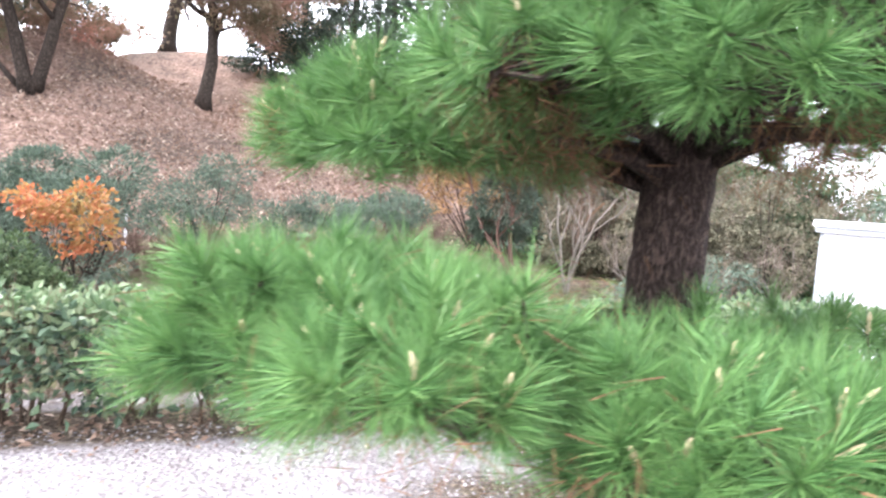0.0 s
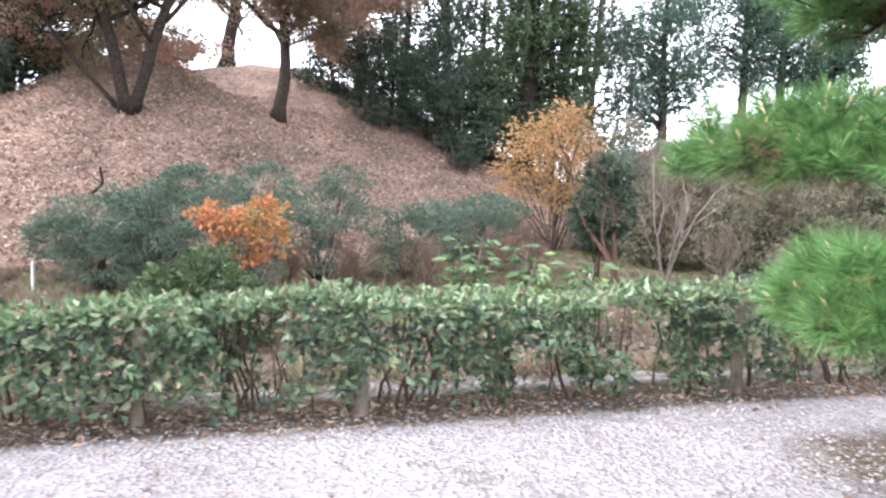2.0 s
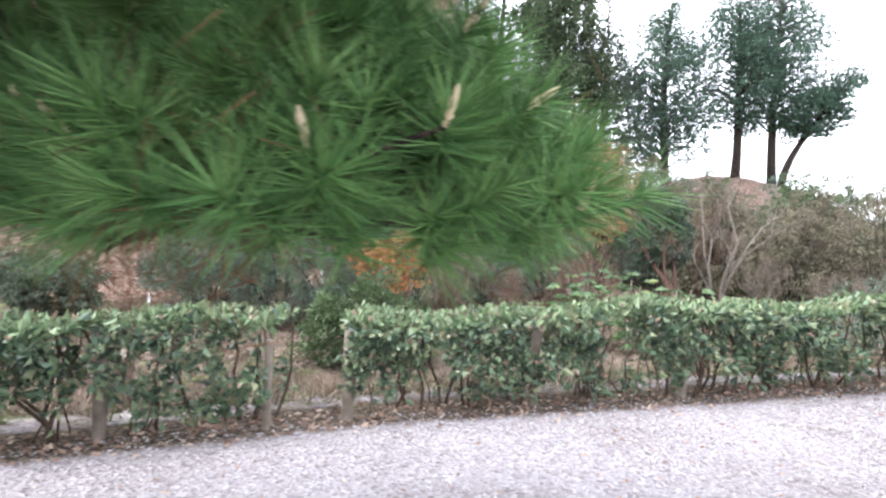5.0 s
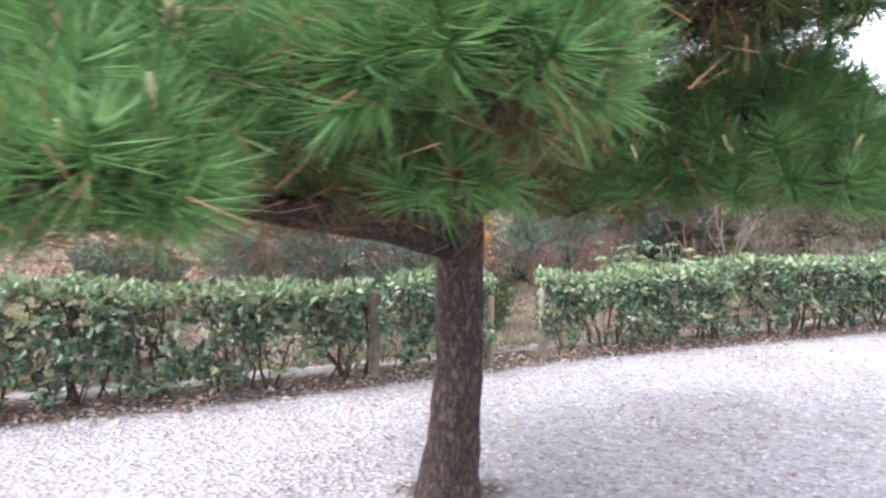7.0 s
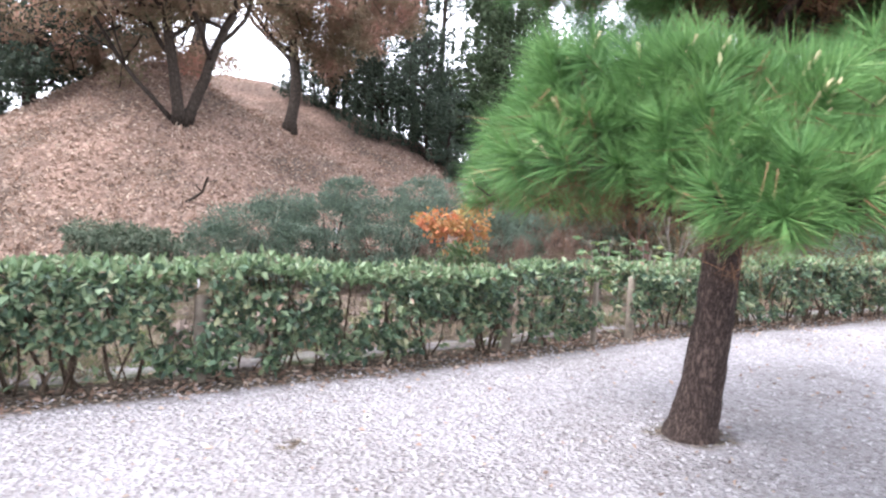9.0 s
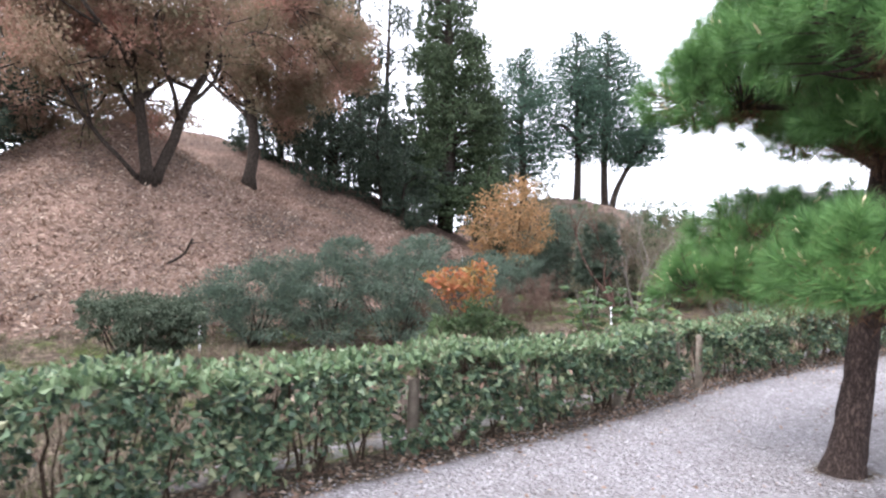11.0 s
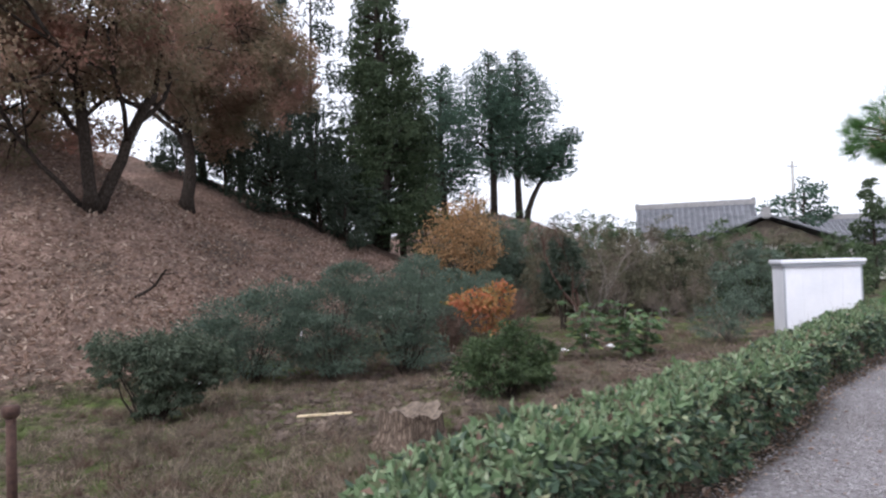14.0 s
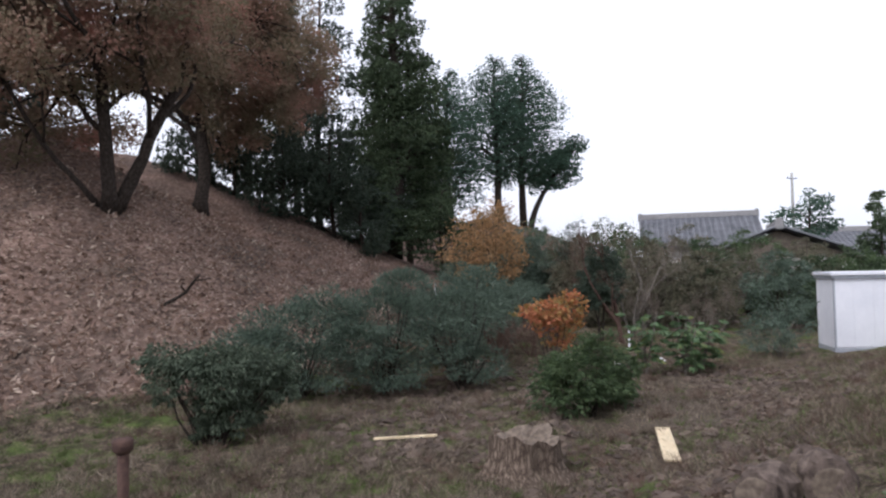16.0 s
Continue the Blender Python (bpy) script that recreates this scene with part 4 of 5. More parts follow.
        blades(db, q, RNG.normal(0, 0.6, (nd, 3)) + [0, 0, -0.5], length * 0.8, 0.0035)
        part("dead_growth", db, M_DEAD, ob, "hanging brown dead needles", kind="stuff")
    return ob


pine_tree(2.02, 3.98, (0.06, -0.05), 0.17, (
    (-1.18, -1.10, 1.13, 0.54, 0.48, 0.25, 170),
    (-0.85, -1.50, 1.15, 0.34, 0.36, 0.20, 70),
    (-0.10, -1.50, 1.02, 0.52, 0.40, 0.20, 130),
    (0.75, -0.35, 0.95, 1.0, 0.7, 0.28, 110),
    (-1.02, -0.1, 1.86, 0.85, 0.7, 0.34, 190),
    (0.15, -0.75, 2.02, 1.15, 0.85, 0.42, 260),
    (-0.10, -0.5, 2.75, 1.35, 1.0, 0.42, 260),
    (0.2, 0.1, 3.15, 1.5, 1.3, 0.5, 300),
    (0.0, 0.0, 4.0, 0.9, 0.9, 0.5, 110),
), "garden pine with layered pads of long bright needles", 4.4)
pine_tree(-5.42, 0.07, (0.058, -0.078), 0.108, (
    (-0.82, -1.22, 1.58, 0.58, 0.66, 0.36, 300),
    (0.0, -1.55, 1.66, 0.42, 0.30, 0.26, 130),
    (-0.68, -1.82, 1.38, 0.26, 0.24, 0.18, 60),
    (0.02, -1.42, 1.42, 0.12, 0.10, 0.10, 7),
    (1.12, -0.05, 1.55, 0.98, 0.62, 0.44, 300),
    (-0.85, 0.35, 1.45, 0.45, 0.45, 0.28, 90),
    (0.15, 0.55, 1.85, 0.90, 0.55, 0.40, 130),
    (1.0, -0.9, 2.1, 0.95, 0.55, 0.34, 190),
    (-0.15, -0.3, 3.05, 1.42, 1.4, 0.7, 620),
    (0.40, -0.85, 2.60, 1.1, 0.85, 0.38, 340),
    (0.85, 0.1, 2.75, 1.1, 1.0, 0.5, 300),
    (0.0, -0.3, 4.35, 1.2, 1.1, 0.6, 150),
), "garden pine with a leaning plated trunk and layered needle pads", 4.6)


# ---- white shed ----
def white_shed():
    ob = thing("storage_shed", (7.78, 11.86, -0.88), "white panelled storage shed with a flat overhanging roof", "shed")
    ob.rotation_euler = (0, 0, math.atan2(-0.62, 0.78))
    w, dp, h = 2.36, 1.6, 2.52
    b = Buf()
    box(b, (-w / 2, 0.03, 0.06), (w / 2, dp, h - 0.16))
    part("body", b, M_WHITE, ob)
    for i in range(4):
        p = Buf()
        x0 = -w / 2 + i * w / 4
        bevel_box(p, (x0 + 0.002, 0.0, 0.10), (x0 + w / 4 - 0.002, 0.04, h - 0.18), 0.003)
        part("panel", p, M_WHITE, ob)
    p = Buf()
    bevel_box(p, (-w / 2 - 0.10, -0.14, h - 0.10), (w / 2 + 0.10, dp + 0.1, h + 0.02), 0.02)
    part("roof", p, M_WHITE, ob)
    p = Buf()
    box(p, (-w / 2 - 0.06, -0.09, h - 0.19), (w / 2 + 0.06, dp + 0.06, h - 0.10))
    part("fascia", p, M_SHEDTRIM, ob, "grey band under the roof")
    p = Buf()
    box(p, (-w / 2, -0.005, -0.12), (w / 2, dp, 0.06))
    part("base", p, M_SHEDTRIM, ob)
    for sx in (-w / 2, w / 2 - 0.05):
        p = Buf()
        box(p, (sx, -0.015, 0.06), (sx + 0.05, 0.028, h - 0.19))
        part("corner_trim", p, M_SHEDTRIM, ob)


white_shed()


# ---- houses beyond the field ----
def tiled_house(x, y, turn, length, depth, eave, ridge, label, rows=16):
    """A house with a hipped gable roof of pan tiles in ribs, a raised ridge, wall, windows and door."""
    ob = thing("house", (x, y, -0.5), label, "house", "houses beyond the field")
    ob.rotation_euler = (0, 0, turn)
    b = Buf()
    box(b, (-length / 2 + 0.9, -depth / 2 + 0.9, 0), (length / 2 - 0.9, depth / 2 - 0.9, eave))
    part("wall", b, M_PLASTER, ob)
    for s in (-1, 1):
        r = Buf()
        a, c = np.array([0, s * depth / 2, eave - 0.1]), np.array([0, 0, ridge])
        nrm = unit(np.cross(np.array([1.0, 0, 0]), (c - a))) * (-s) * -1
        nrm = nrm if nrm[2] > 0 else -nrm
        L = length / 2
        for o, flip in ((0.0, 0), (0.16, 1)):
            q = [a + [-L, 0, 0] + nrm * o, a + [L, 0, 0] + nrm * o, c + [L, 0, 0] + nrm * o, c + [-L, 0, 0] + nrm * o]
            r.add(q, [(0, 1, 2, 3)])
        r.add([a + [-L, 0, 0], a + [L, 0, 0], a + [L, 0, 0] + nrm * 0.16, a + [-L, 0, 0] + nrm * 0.16], [(0, 1, 2, 3)])
        k = int(length / 0.45)
        for i in range(k + 1):
            xx = -L + i * length / k
            tube(r, [a + [xx, 0, 0] + nrm * 0.18, c + [xx, 0, 0] + nrm * 0.18], [0.08, 0.08], 5)
        for i in range(1, rows):
            m = a + (c - a) * i / rows + nrm * 0.20
            tube(r, [m + [-L, 0, 0], m + [L, 0, 0]], [0.035, 0.035], 4)
        part("roof", r, M_ROOF, ob, "grey pan-tiled roof slope")
    for s in (-1, 1):
        g = Buf()
        xx = s * (length / 2 - 0.5)
        g.add([(xx, -depth / 2 + 0.6, eave - 0.1), (xx, depth / 2 - 0.6, eave - 0.1), (xx, 0, ridge - 0.1)], [(0, 1, 2)])
        g.add([(xx - s * 0.12, -depth / 2 + 0.6, eave - 0.1), (xx - s * 0.12, depth / 2 - 0.6, eave - 0.1), (xx - s * 0.12, 0, ridge - 0.1)], [(0, 1, 2)])
        part("gable", g, M_HOUSEWOOD, ob)
    p = Buf()
    bevel_box(p, (-length / 2, -0.22, ridge + 0.05), (length / 2, 0.22, ridge + 0.55), 0.06)
    part("ridge", p, M_RIDGE, ob, "pale raised ridge")
    for s in (-1, 1):
        p = Buf()
        bevel_box(p, (s * length / 2 - 0.18, -0.25, ridge - 0.1), (s * length / 2 + 0.18, 0.25, ridge + 0.66), 0.08)
        part("ridge_end", p, M_RIDGE, ob)
    for i in range(4):
        wx = -length / 2 + 1.8 + i * (length - 3.6) / 3
        p = Buf()
        box(p, (wx - 0.65, -depth / 2 + 0.84, 0.9), (wx + 0.65, -depth / 2 + 0.92, 2.1))
        win = part("window", p, M_HOUSEWOOD, ob)
        for s in (-1, 1):
            p = Buf()
            box(p, (wx + s * 0.31 - 0.28, -depth / 2 + 0.82, 0.98), (wx + s * 0.31 + 0.28, -depth / 2 + 0.85, 2.02))
            part("pane", p, M_GLASS, win)


tiled_house(30.6, 40.1, radians(-43), 9.4, 8.0, 4.1, 6.55, "house with a large grey tiled roof and raised pale ridge")
tiled_house(25.9, 29.1, radians(42), 6.8, 8.6, 3.15, 4.75, "smaller house with a brown-grey tiled gable roof", 12)
tiled_house(44.0, 36.0, radians(-35), 11.0, 8.0, 3.2, 5.2, "distant pale house beyond the gardens")
evergreen_tree("garden_tree", 32.6, 31.2, 8.2, 2.4, 0.55, 1500, 0.28, "cloud-pruned garden pine beside the houses", M_CYPRESS, clumps=14, trunk_r=0.16, flat=0.35, group="garden trees")
evergreen_tree("garden_tree", 33.2, 26.4, 7.8, 1.5, 0.3, 3000, 0.22, "rounded garden tree beside the houses", M_CEDAR, clumps=14, trunk_r=0.14, flat=0.6, group="garden trees")
for x, y in ((18.0, 24.0), (22.0, 22.5), (26.0, 23.0), (16.0, 20.0), (20.0, 27.5), (38.0, 30.0)):
    leafy_shrub("garden_shrub", x, y, "dark green shrub in front of the houses", "shrub", M_CEDAR, ((0, 0, 1.5, 1.8, 1.5, 1.2), (0.9, 0.3, 2.4, 1.1, 1.0, 0.8), (-0.8, 0, 2.0, 1.2, 1.0, 0.9)), 2200, 0.2, 7, 0.04, group="garden shrubs")


def utility_pole(x, y, h):
    ob = thing("utility_pole", (x, y, land_z(x, y)), "slender concrete utility pole with a short crossarm", "utility pole")
    b = Buf()
    tube(b, [(0, 0, -0.3), (0, 0, h * 0.5), (0, 0, h)], [0.19, 0.15, 0.11], 10)
    part("pole", b, M_CONCRETE, ob, smooth=True)
    b = Buf()
    box(b, (-0.7, -0.05, h - 0.6), (0.7, 0.05, h - 0.5))
    part("crossarm", b, M_SHEDTRIM, ob)
    for s in (-0.6, 0.0, 0.6):
        b = Buf()
        tube(b, [(s, 0, h - 0.5), (s, 0, h - 0.42), (s, 0, h - 0.32)], [0.05, 0.07, 0.03], 7)
        part("insulator", b, M_WHITE, ob)


utility_pole(43.0, 40.0, 11.2)


# ---- things lying about in the field ----
def plank(x, y, turn, length, width, thick, label, rise=0.0, mat=M_PLANK):
    b = Buf()
    bevel_box(b, (-length / 2, -width / 2, 0), (length / 2, width / 2, thick), min(0.004, thick * 0.3))
    ob = part("plank", b, mat)
    a, c = math.cos(turn) * length / 2, math.sin(turn) * length / 2
    z0, z1 = land_z(x - a, y - c), land_z(x + a, y + c)
    ob.location = (x, y, max(0.5 * (z0 + z1), land_z(x, y)) + 0.012 + rise)
    ob.rotation_euler = (0, -math.atan2(z1 - z0, length), turn)
    return tagged(ob, label, "plank")


plank(-9.7, 9.25, -0.78, 1.15, 0.09, 0.035, "long narrow pale sawn batten lying in the grass")
plank(-6.28, 6.73, math.atan2(1.6, 1.36), 2.05, 0.24, 0.03, "short pale sawn board lying on the rough ground", 0.06)
plank(-1.2, 13.9, 2.2, 0.7, 0.14, 0.03, "small grey-brown board lying on the earth", 0.0, M_POST)


def tree_stump(x, y, r, h):
    ob = thing("tree_stump", (x, y, land_z(x, y) + 0.0), "old weathered tree stump with a split uneven top", "stump")
    b = Buf()
    zs = np.linspace(0, h, 7)
    ang = np.linspace(0, 2 * np.pi, 26, endpoint=False)
    flare = 1 + 0.5 * np.exp(-zs / 0.12)
    lobes = 1 + 0.10 * np.sin(ang * 5) + 0.06 * np.sin(ang * 9 + 1)
    ring = np.stack([np.cos(ang)[None] * r * flare[:, None] * lobes[None], np.sin(ang)[None] * r * flare[:, None] * lobes[None], zs[:, None] * (1 + 0.10 * np.sin(ang * 2 + 0.6)[None] + 0.07 * np.sin(ang * 7)[None])], -1)
    i, j = np.meshgrid(np.arange(6), np.arange(26), indexing="ij")
    b.add(ring, np.stack([i * 26 + j, i * 26 + (j + 1) % 26, (i + 1) * 26 + (j + 1) % 26, (i + 1) * 26 + j], -1).reshape(-1, 4))
    part("side", b, M_STUMP, ob, "fissured bark", smooth=True)
    t = Buf()
    rim = ring[-1]
    inner = rim * [0.55, 0.55, 0] + np.stack([0 * ang, 0 * ang, rim[:, 2] * 0.86 + 0.03 * np.sin(ang * 6)], -1)
    t.add(np.concatenate([rim, inner, [[0, 0, h * 0.72]]]), [(k, (k + 1) % 26, 26 + (k + 1) % 26, 26 + k) for k in range(26)])
    t.f.append(np.array([(26 + k, 26 + (k + 1) % 26, 52) for k in range(26)]))
    part("cut_top", t, M_CUT, ob, "grey rotting cut wood")


tree_stump(-8.85, 6.85, 0.46, 0.56)


def log(x, y, turn, length, r, label, rise=0.0):
    ob = thing("log", (x, y, land_z(x, y) + r * 0.75 + rise), label, "log", "rotting logs")
    ob.rotation_euler = (0, 0, turn)
    b = Buf()
    t = np.linspace(-0.5, 0.5, 9)
    tube(b, [(q * length, 0.03 * math.sin(q * 7), 0.02 * math.cos(q * 9)) for q in t], r * (1 + 0.16 * np.sin(t * 11 + turn)), 16, 0.16)
    part("bark", b, M_LOG, ob)
    for s in (-1, 1):
        e = Buf()
        tube(e, [(s * length * 0.498, 0.0, 0.0), (s * length * 0.507, 0, 0)], [r * 0.9, r * 0.82], 16, 0.05)
        part("cut_end", e, M_CUT, ob, "weathered cut end")


log(-8.9, 2.85, 0.3, 0.55, 0.21, "short rotting log with flaking bark")
log(-8.25, 2.75, 0.75, 0.62, 0.19, "broken rotting log with pale fungus")
log(-7.85, 3.2, 0.5, 0.5, 0.16, "short rotting log with flaking bark")


def iron_post(x, y, top):
    z = land_z(x, y)
    ob = thing("iron_post", (x, y, z), "rusty dark iron post with a flat round cap", "post")
    h = top - z
    b = Buf()
    tube(b, [(0, 0, -0.1), (0, 0, 0.5 * h), (0, 0, h - 0.12)], [0.05, 0.05, 0.05], 14)
    part("shaft", b, M_RUST, ob, smooth=True)
    b = Buf()
    tube(b, [(0, 0, h - 0.13), (0, 0, h - 0.10), (0, 0, h - 0.02), (0, 0, h)], [0.055, 0.085, 0.088, 0.07], 18)
    part("cap", b, M_RUST, ob, smooth=True)


iron_post(-13.99, 5.29, 0.53)


def white_stake(x, y, h):
    ob = thing("marker_stake", place(x, y), "thin white painted marker stake in the field", "stake", "white marker stakes")
    b = Buf()
    bevel_box(b, (-0.025, -0.025, -0.1), (0.025, 0.025, h - 0.03), 0.004)
    part("shaft", b, M_WHITE, ob)
    b = Buf()
    tube(b, [(0, 0, h - 0.03), (0, 0, h)], [0.034, 0.01], 4)
    part("point", b, M_WHITE, ob)


white_stake(-11.6, 13.5, 0.75)
white_stake(-8.4, 17.4, 1.0)
white_stake(0.98, 15.7, 0.75)
white_stake(-1.45, 25.4, 0.6)


def sign_post(x, y):
    ob = thing("sign_post", place(x, y), "small blank white notice board on a dark post", "sign")
    b = Buf()
    box(b, (-0.03, -0.03, -0.1), (0.03, 0.03, 1.0))
    part("shaft", b, M_HOUSEWOOD, ob)
    b = Buf()
    bevel_box(b, (-0.14, -0.05, 0.55), (0.14, -0.032, 1.0), 0.005)
    part("board", b, M_WHITE, ob)


sign_post(-18.6, 15.1)


def fallen_branch(x, y):
    ob = thing("fallen_branch", place(x, y, -0.04), "crooked dark fallen branch lying on the leaves", "branch")
    b = Buf()
    pts, rad = limb((-0.8, 0, 0.05), (1, -0.2, 0.25), 1.5, 0.05, 0.03, 0.2, -0.05)
    tube(b, pts, rad, 7)
    for k in (3, 5):
        p2, r2 = limb(pts[k], RNG.normal(size=3) * [1, 1, 0.2] + [0.5, 0, 0.3], 0.5, 0.025, 0.008, 0.2)
        tube(b, p2, r2, 5)
    part("wood", b, M_BARK, ob)


fallen_branch(-12.3, 17.6)


def stone_pile(x, y):
    ob = thing("stone_pile", place(x, y), "low pile of pale rubble stones in the grass", "stones")
    for i in range(14):
        b = Buf()
        r = RNG.uniform(0.06, 0.13)
        c = np.array([RNG.normal(0, 0.42), RNG.normal(0, 0.22), r * 0.5 + (0.14 if i % 3 == 0 else 0)])
        w = unit(RNG.normal(size=3) * [1, 1, 0.3])
        tube(b, [c - w * r, c - w * r * 0.6, c, c + w * r * 0.65, c + w * r], np.array([0.45, 0.85, 1.0, 0.8, 0.4]) * r * 0.75, 8, 0.16)
        part("stone", b, M_STONE, ob)


stone_pile(-4.9, 15.0)


def scrap(x, y, r):
    b = Buf()
    k = 9
    ang = np.linspace(0, 6.28, k, endpoint=False)
    rim = np.stack([np.cos(ang) * r * RNG.uniform(0.7, 1.2, k), np.sin(ang) * r * RNG.uniform(0.6, 1.1, k), RNG.uniform(0.01, 0.07, k)], -1)
    b.add(np.concatenate([rim, rim + [0, 0, -0.015], [[0, 0, 0.12], [0, 0, 0.09]]]), [(i, (i + 1) % k, k + (i + 1) % k, k + i) for i in range(k)])
    b.f.append(np.array([(i, (i + 1) % k, 2 * k) for i in range(k)]))
    b.f.append(np.array([(k + (i + 1) % k, k + i, 2 * k + 1) for i in range(k)]))
    ob = part("scrap_bag", b, M_PAPER, smooth=True)
    ob.location = (x, y, land_z(x, y))
    tagged(ob, "crumpled white scrap of sheeting on the earth", "litter", "white scraps")


scrap(-1.3, 13.75, 0.2)
scrap(0.6, 13.9, 0.17)


# ---- loose ground cover ----
def ground_stuff(name, label, category, mat, x, y, make):
    b = Buf()
    z = land(x, y)[0]
    make(b, np.stack([x, y, z], -1))
    tagged(part(name, b, mat, kind="stuff"), label, category)


def scatter(n, x0, x1, y0, y1):
    return RNG.uniform(x0, x1, n), RNG.uniform(y0, y1, n)


def dry_leaves():
    x, y = scatter(85000, -26, 2, 9, 30)
    _, _, m, _ = land(x, y)
    k = RNG.random(len(x)) < m * 0.85 * (0.45 + 0.55 * step(26, 14, y))
    x, y = x[k], y[k]

    def make(b, at):
        n = len(at)
        leaves(b, at + [0, 0, 0.01], RNG.normal(0, 0.6, (n, 3)) * [1, 1, 0.5] + [0, -0.1, 0.15], RNG.uniform(0.07, 0.22, n), 0.38, 0.35)
    ground_stuff("leaf_litter", "dry curled brown leaves covering the mound", "leaves", M_STRAW, x, y, make)


def mound_straw():
    x, y = scatter(30000, -26, -4, 9, 26)
    m = land(x, y)[2]
    k = (RNG.random(len(x)) < m * (0.25 + 0.75 * step(20, 12, y))) & (np.sin(0.9 * x + 1) + np.sin(1.2 * y + 0.4 * x) > -0.7)
    x, y = x[k], y[k]

    def make(b, at):
        n = len(at)
        blades(b, at + [0, 0, 0.02], RNG.normal(0, 0.7, (n, 3)) * [1, 1, 0.35] + [0, -0.1, 0.2], RNG.uniform(0.10, 0.30, n), 0.020)
    ground_stuff("dry_stalks", "pale broken stalks lying over the mound", "leaves", M_STALK, x, y, make)


def grass(mat, name, label, n, seed, thr, h):
    x, y = scatter(n, -19, 6, -1, 20)
    z, g, m, bed = land(x, y)
    d = y - hedge_y(x)
    patch = np.sin(x * 0.9 + seed) + np.sin(y * 1.1 + 0.5 * x + seed) + 0.8 * np.sin(2.3 * x - 1.9 * y)
    k = (d > 0.7) & (RNG.random(len(x)) > m * 1.1) & (patch * thr > -0.35) & (RNG.random(len(x)) > bed * 0.9)
    x, y = x[k], y[k]

    def make(b, at):
        n = len(at)
        c = at.repeat(4, 0) + RNG.normal(0, 0.03, (4 * n, 3)) * [1, 1, 0]
        blades(b, c, RNG.normal(0, 0.6, (4 * n, 3)) + [0, 0, 0.6], RNG.uniform(0.4, 1.3, 4 * n) * h, 0.014)
    ground_stuff(name, label, "grass", mat, x, y, make)


def tussocks(mat, name, label, n, h, x0, x1, y0, y1):
    x, y = scatter(n, x0, x1, y0, y1)
    _, _, m, bed = land(x, y)
    k = (y - hedge_y(x) > 0.9) & (m < 0.6) & (RNG.random(len(x)) > bed * 0.7) & (np.sin(1.3 * x + h * 40) + np.sin(1.1 * y - 0.7 * x) > -0.9)
    x, y = x[k], y[k]

    def make(b, at):
        per = 38
        n2 = len(at) * per
        size = np.repeat(RNG.uniform(0.5, 1.25, len(at)), per)
        c = at.repeat(per, 0) + RNG.normal(0, 0.055, (n2, 3)) * [1, 1, 0.1] * size[:, None]
        blades(b, c, RNG.normal(0, 0.62, (n2, 3)) * [1, 1, 0.4] + [0, 0, 0.55], RNG.uniform(0.5, 1.2, n2) * h * size, 0.011)
    ground_stuff(name, label, "grass", mat, x, y, make)


def pebbles():
    x, y = scatter(90000, -12.5, 5, -2.2, 9)
    d = y - hedge_y(x)
    k = (d < 0.25) & (d > -6)
    x, y = x[k], y[k]
    n = len(x)
    b = Buf()
    r = RNG.uniform(0.006, 0.017, (n, 1, 1)) * RNG.uniform(0.7, 1.2, (n, 1, 1))
    corner = np.array([(1, 0, 0), (0, 1, 0), (-1, 0, 0), (0, -1, 0), (0, 0, 0.7)], float)
    a = RNG.uniform(0, 6.28, n)
    rot = np.stack([np.stack([np.cos(a), -np.sin(a)], -1), np.stack([np.sin(a), np.cos(a)], -1)], 1)
    c = corner[None] * RNG.uniform(0.6, 1.2, (n, 5, 1)) * r
    c[:, :, :2] = np.einsum("nij,nkj->nki", rot, c[:, :, :2])
    v = c + np.stack([x, y, 0 * x + 0.001], -1)[:, None]
    b.add(v, np.concatenate([np.arange(n)[:, None] * 5 + t for t in ([0, 1, 4], [1, 2, 4], [2, 3, 4], [3, 0, 4])]))
    tagged(part("gravel", b, M_PEBBLE, kind="stuff"), "loose pale grey gravel chippings", "gravel")


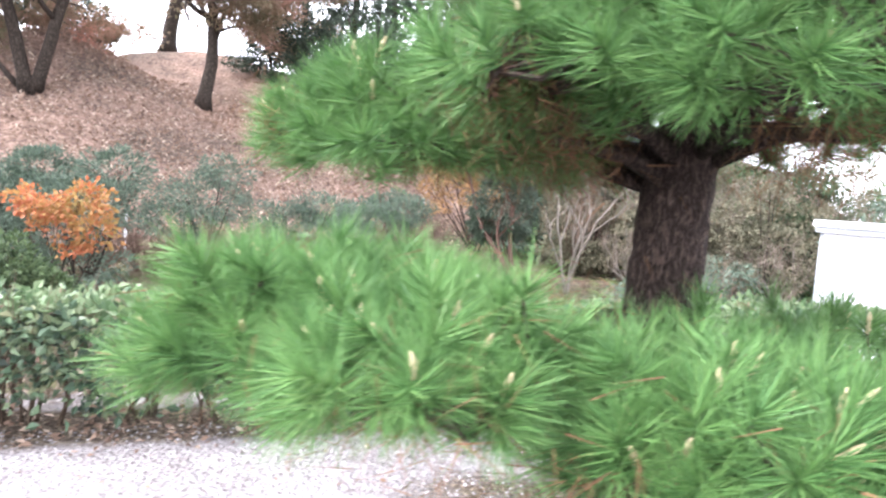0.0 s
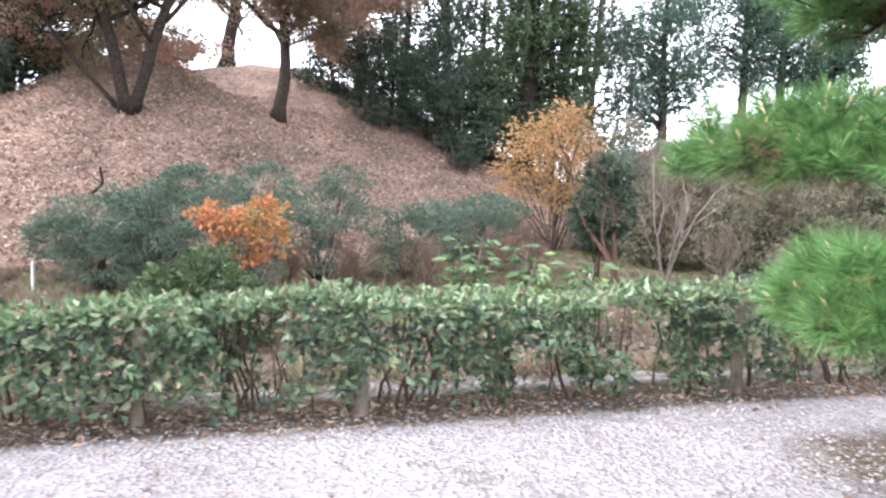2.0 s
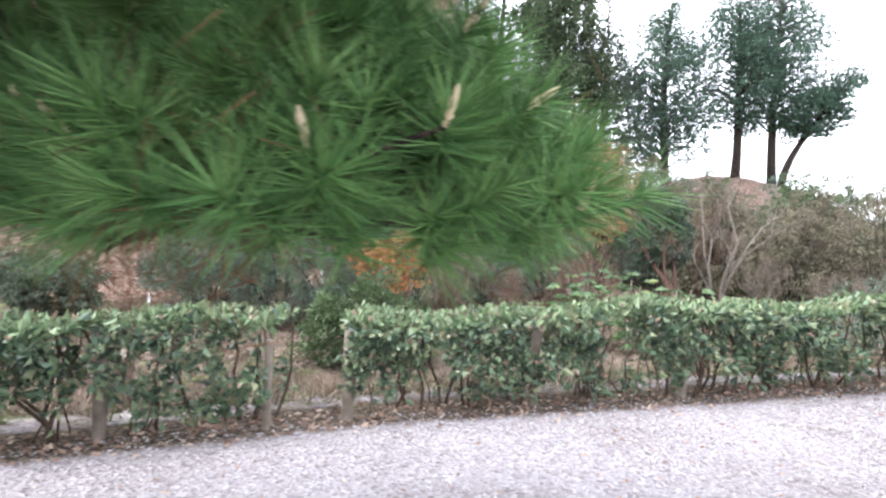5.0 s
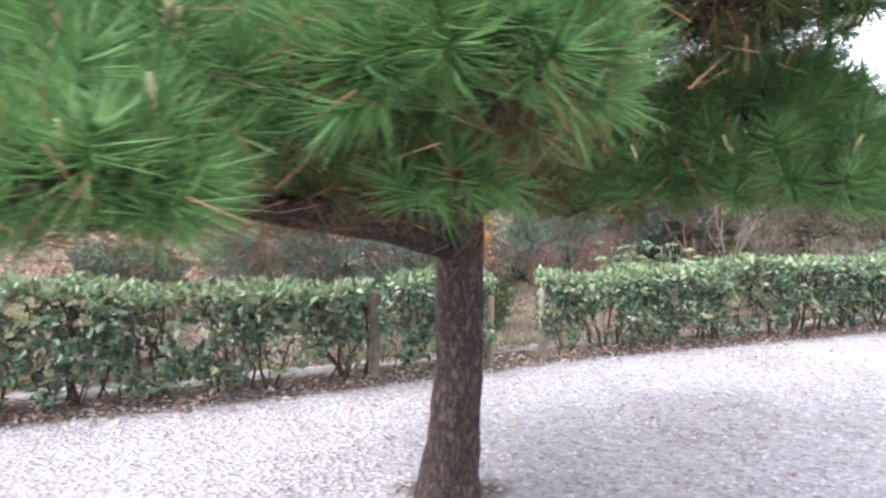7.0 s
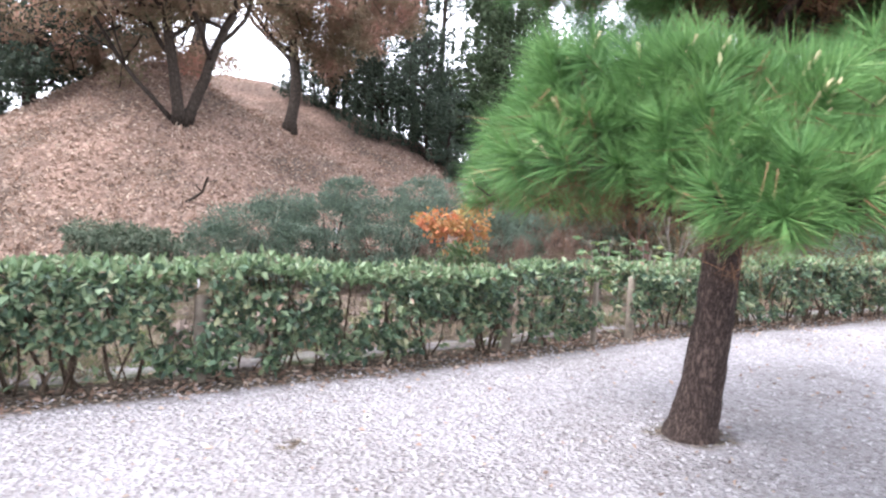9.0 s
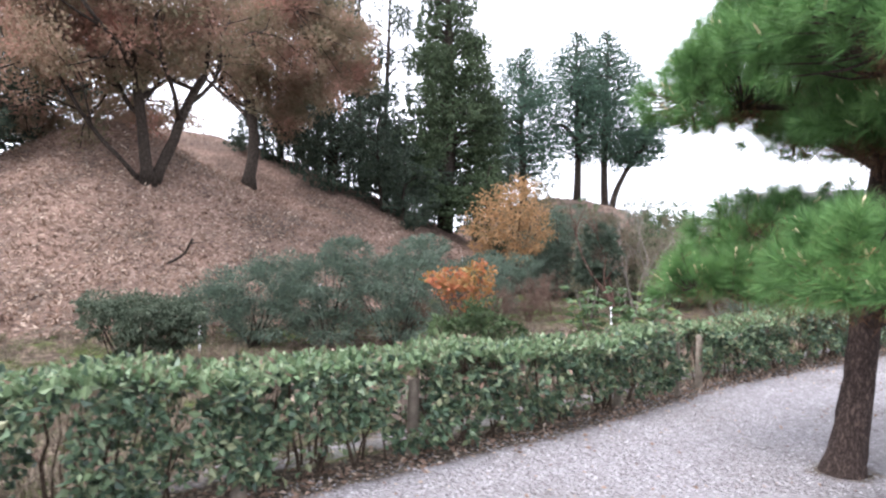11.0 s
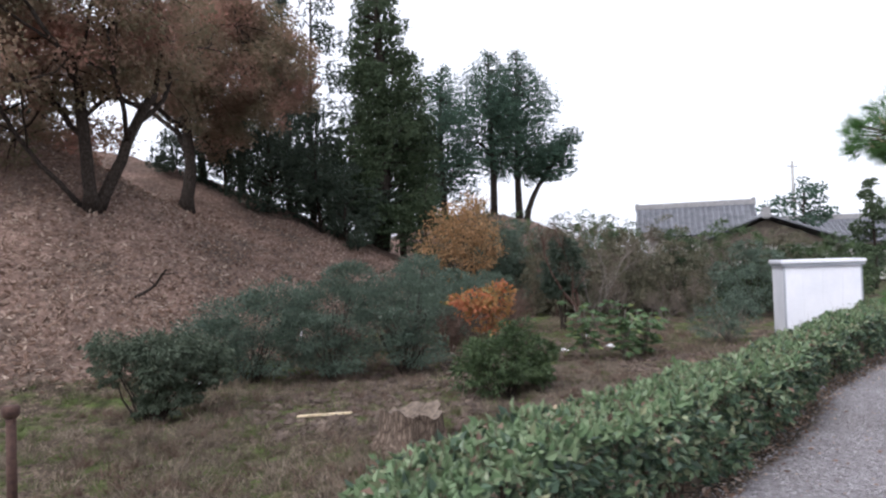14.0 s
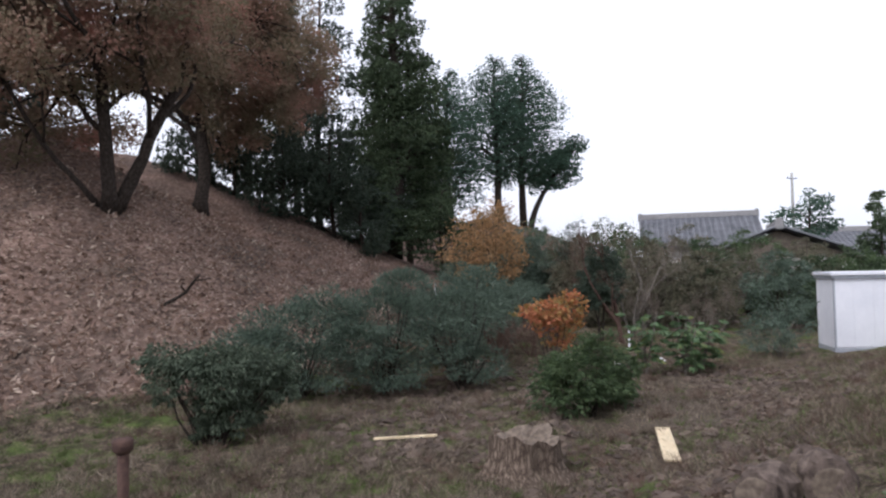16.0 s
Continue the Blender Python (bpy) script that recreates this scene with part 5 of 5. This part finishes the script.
def earth_clods():
    x, y = scatter(9500, -11, 5, 3.5, 15)
    k = (y - hedge_y(x) > 2.2) & (np.sin(x * 0.8 + 1.5) + np.sin(y * 0.9 - 0.5 * x) > -0.5)
    x, y = x[k], y[k]
    n = len(x)
    z = land(x, y)[0]
    u = np.array([(math.cos(a) * c, math.sin(a) * c, h) for h, c in ((-0.2, 0.9), (0.35, 0.85), (0.75, 0.45)) for a in np.arange(6) * math.pi / 3 + h])
    v = u[None] * RNG.uniform(0.6, 1.3, (n, 18, 1)) * (RNG.uniform(0.02, 0.10, (n, 1, 1)) * RNG.choice([0.8, 1.0, 1.6], (n, 1, 1)) * [1, 1, 0.7]) + np.stack([x, y, z], -1)[:, None]
    b = Buf()
    i = np.arange(n)[:, None] * 18
    q = [(r + k2, r + (k2 + 1) % 6, r + 6 + (k2 + 1) % 6, r + 6 + k2) for r in (0, 6) for k2 in range(6)]
    b.add(v, np.concatenate([i + np.array(t) for t in q]))
    b.f.append(np.concatenate([i + [12, 13, 14, 15], i + [12, 15, 16, 17]]))
    tagged(part("earth_clods", b, M_CLOD, kind="stuff"), "dark turned clods of earth in the field", "earth")


def bed_litter():
    x = RNG.uniform(-13, 7, 3000)
    y = hedge_y(x) + RNG.normal(0.2, 0.2, len(x))

    def make(b, at):
        n = len(at)
        leaves(b, at + [0, 0, 0.008], RNG.normal(0, 0.7, (n, 3)) * [1, 1, 0.3] + [0, 0, 0.08], RNG.uniform(0.03, 0.075, n), 0.5, 0.3)
    ground_stuff("fallen_leaves", "fallen brown leaves along the foot of the hedge", "leaves", M_STRAW, x, y, make)


def yard_litter():
    x, y = scatter(2600, -12, 4.5, -3.5, 7)
    k = y < hedge_y(x)
    x, y = x[k], y[k]

    def make(b, at):
        n = len(at)
        leaves(b, at + [0, 0, 0.012], RNG.normal(0, 0.7, (n, 3)) * [1, 1, 0.2] + [0, 0, 0.06], RNG.uniform(0.02, 0.05, n), 0.5, 0.3)
    ground_stuff("scattered_leaves", "small dry leaves scattered over the gravel", "leaves", M_STRAW, x, y, make)


dry_leaves()
mound_straw()
grass(M_GRASS, "grass", "short patchy green grass of the field", 26000, 0.0, 1.0, 0.10)
grass(M_STRAWGRASS, "straw", "withered brown grass and weeds of the field", 52000, 2.2, -1.0, 0.17)
tussocks(M_STRAWGRASS, "dry_tussocks", "tangled tussocks of withered pale grass", 2300, 0.26, -17, 3, 0, 16)
tussocks(M_GRASS, "green_tussocks", "ragged tufts of green weeds in the field", 1100, 0.22, -17, 5, 0, 18)
tussocks(M_BROWNTWIG, "dead_weeds", "dark dead weed stalks in the field", 900, 0.30, -14, 5, 3, 18)
pebbles()
earth_clods()
bed_litter()
yard_litter()
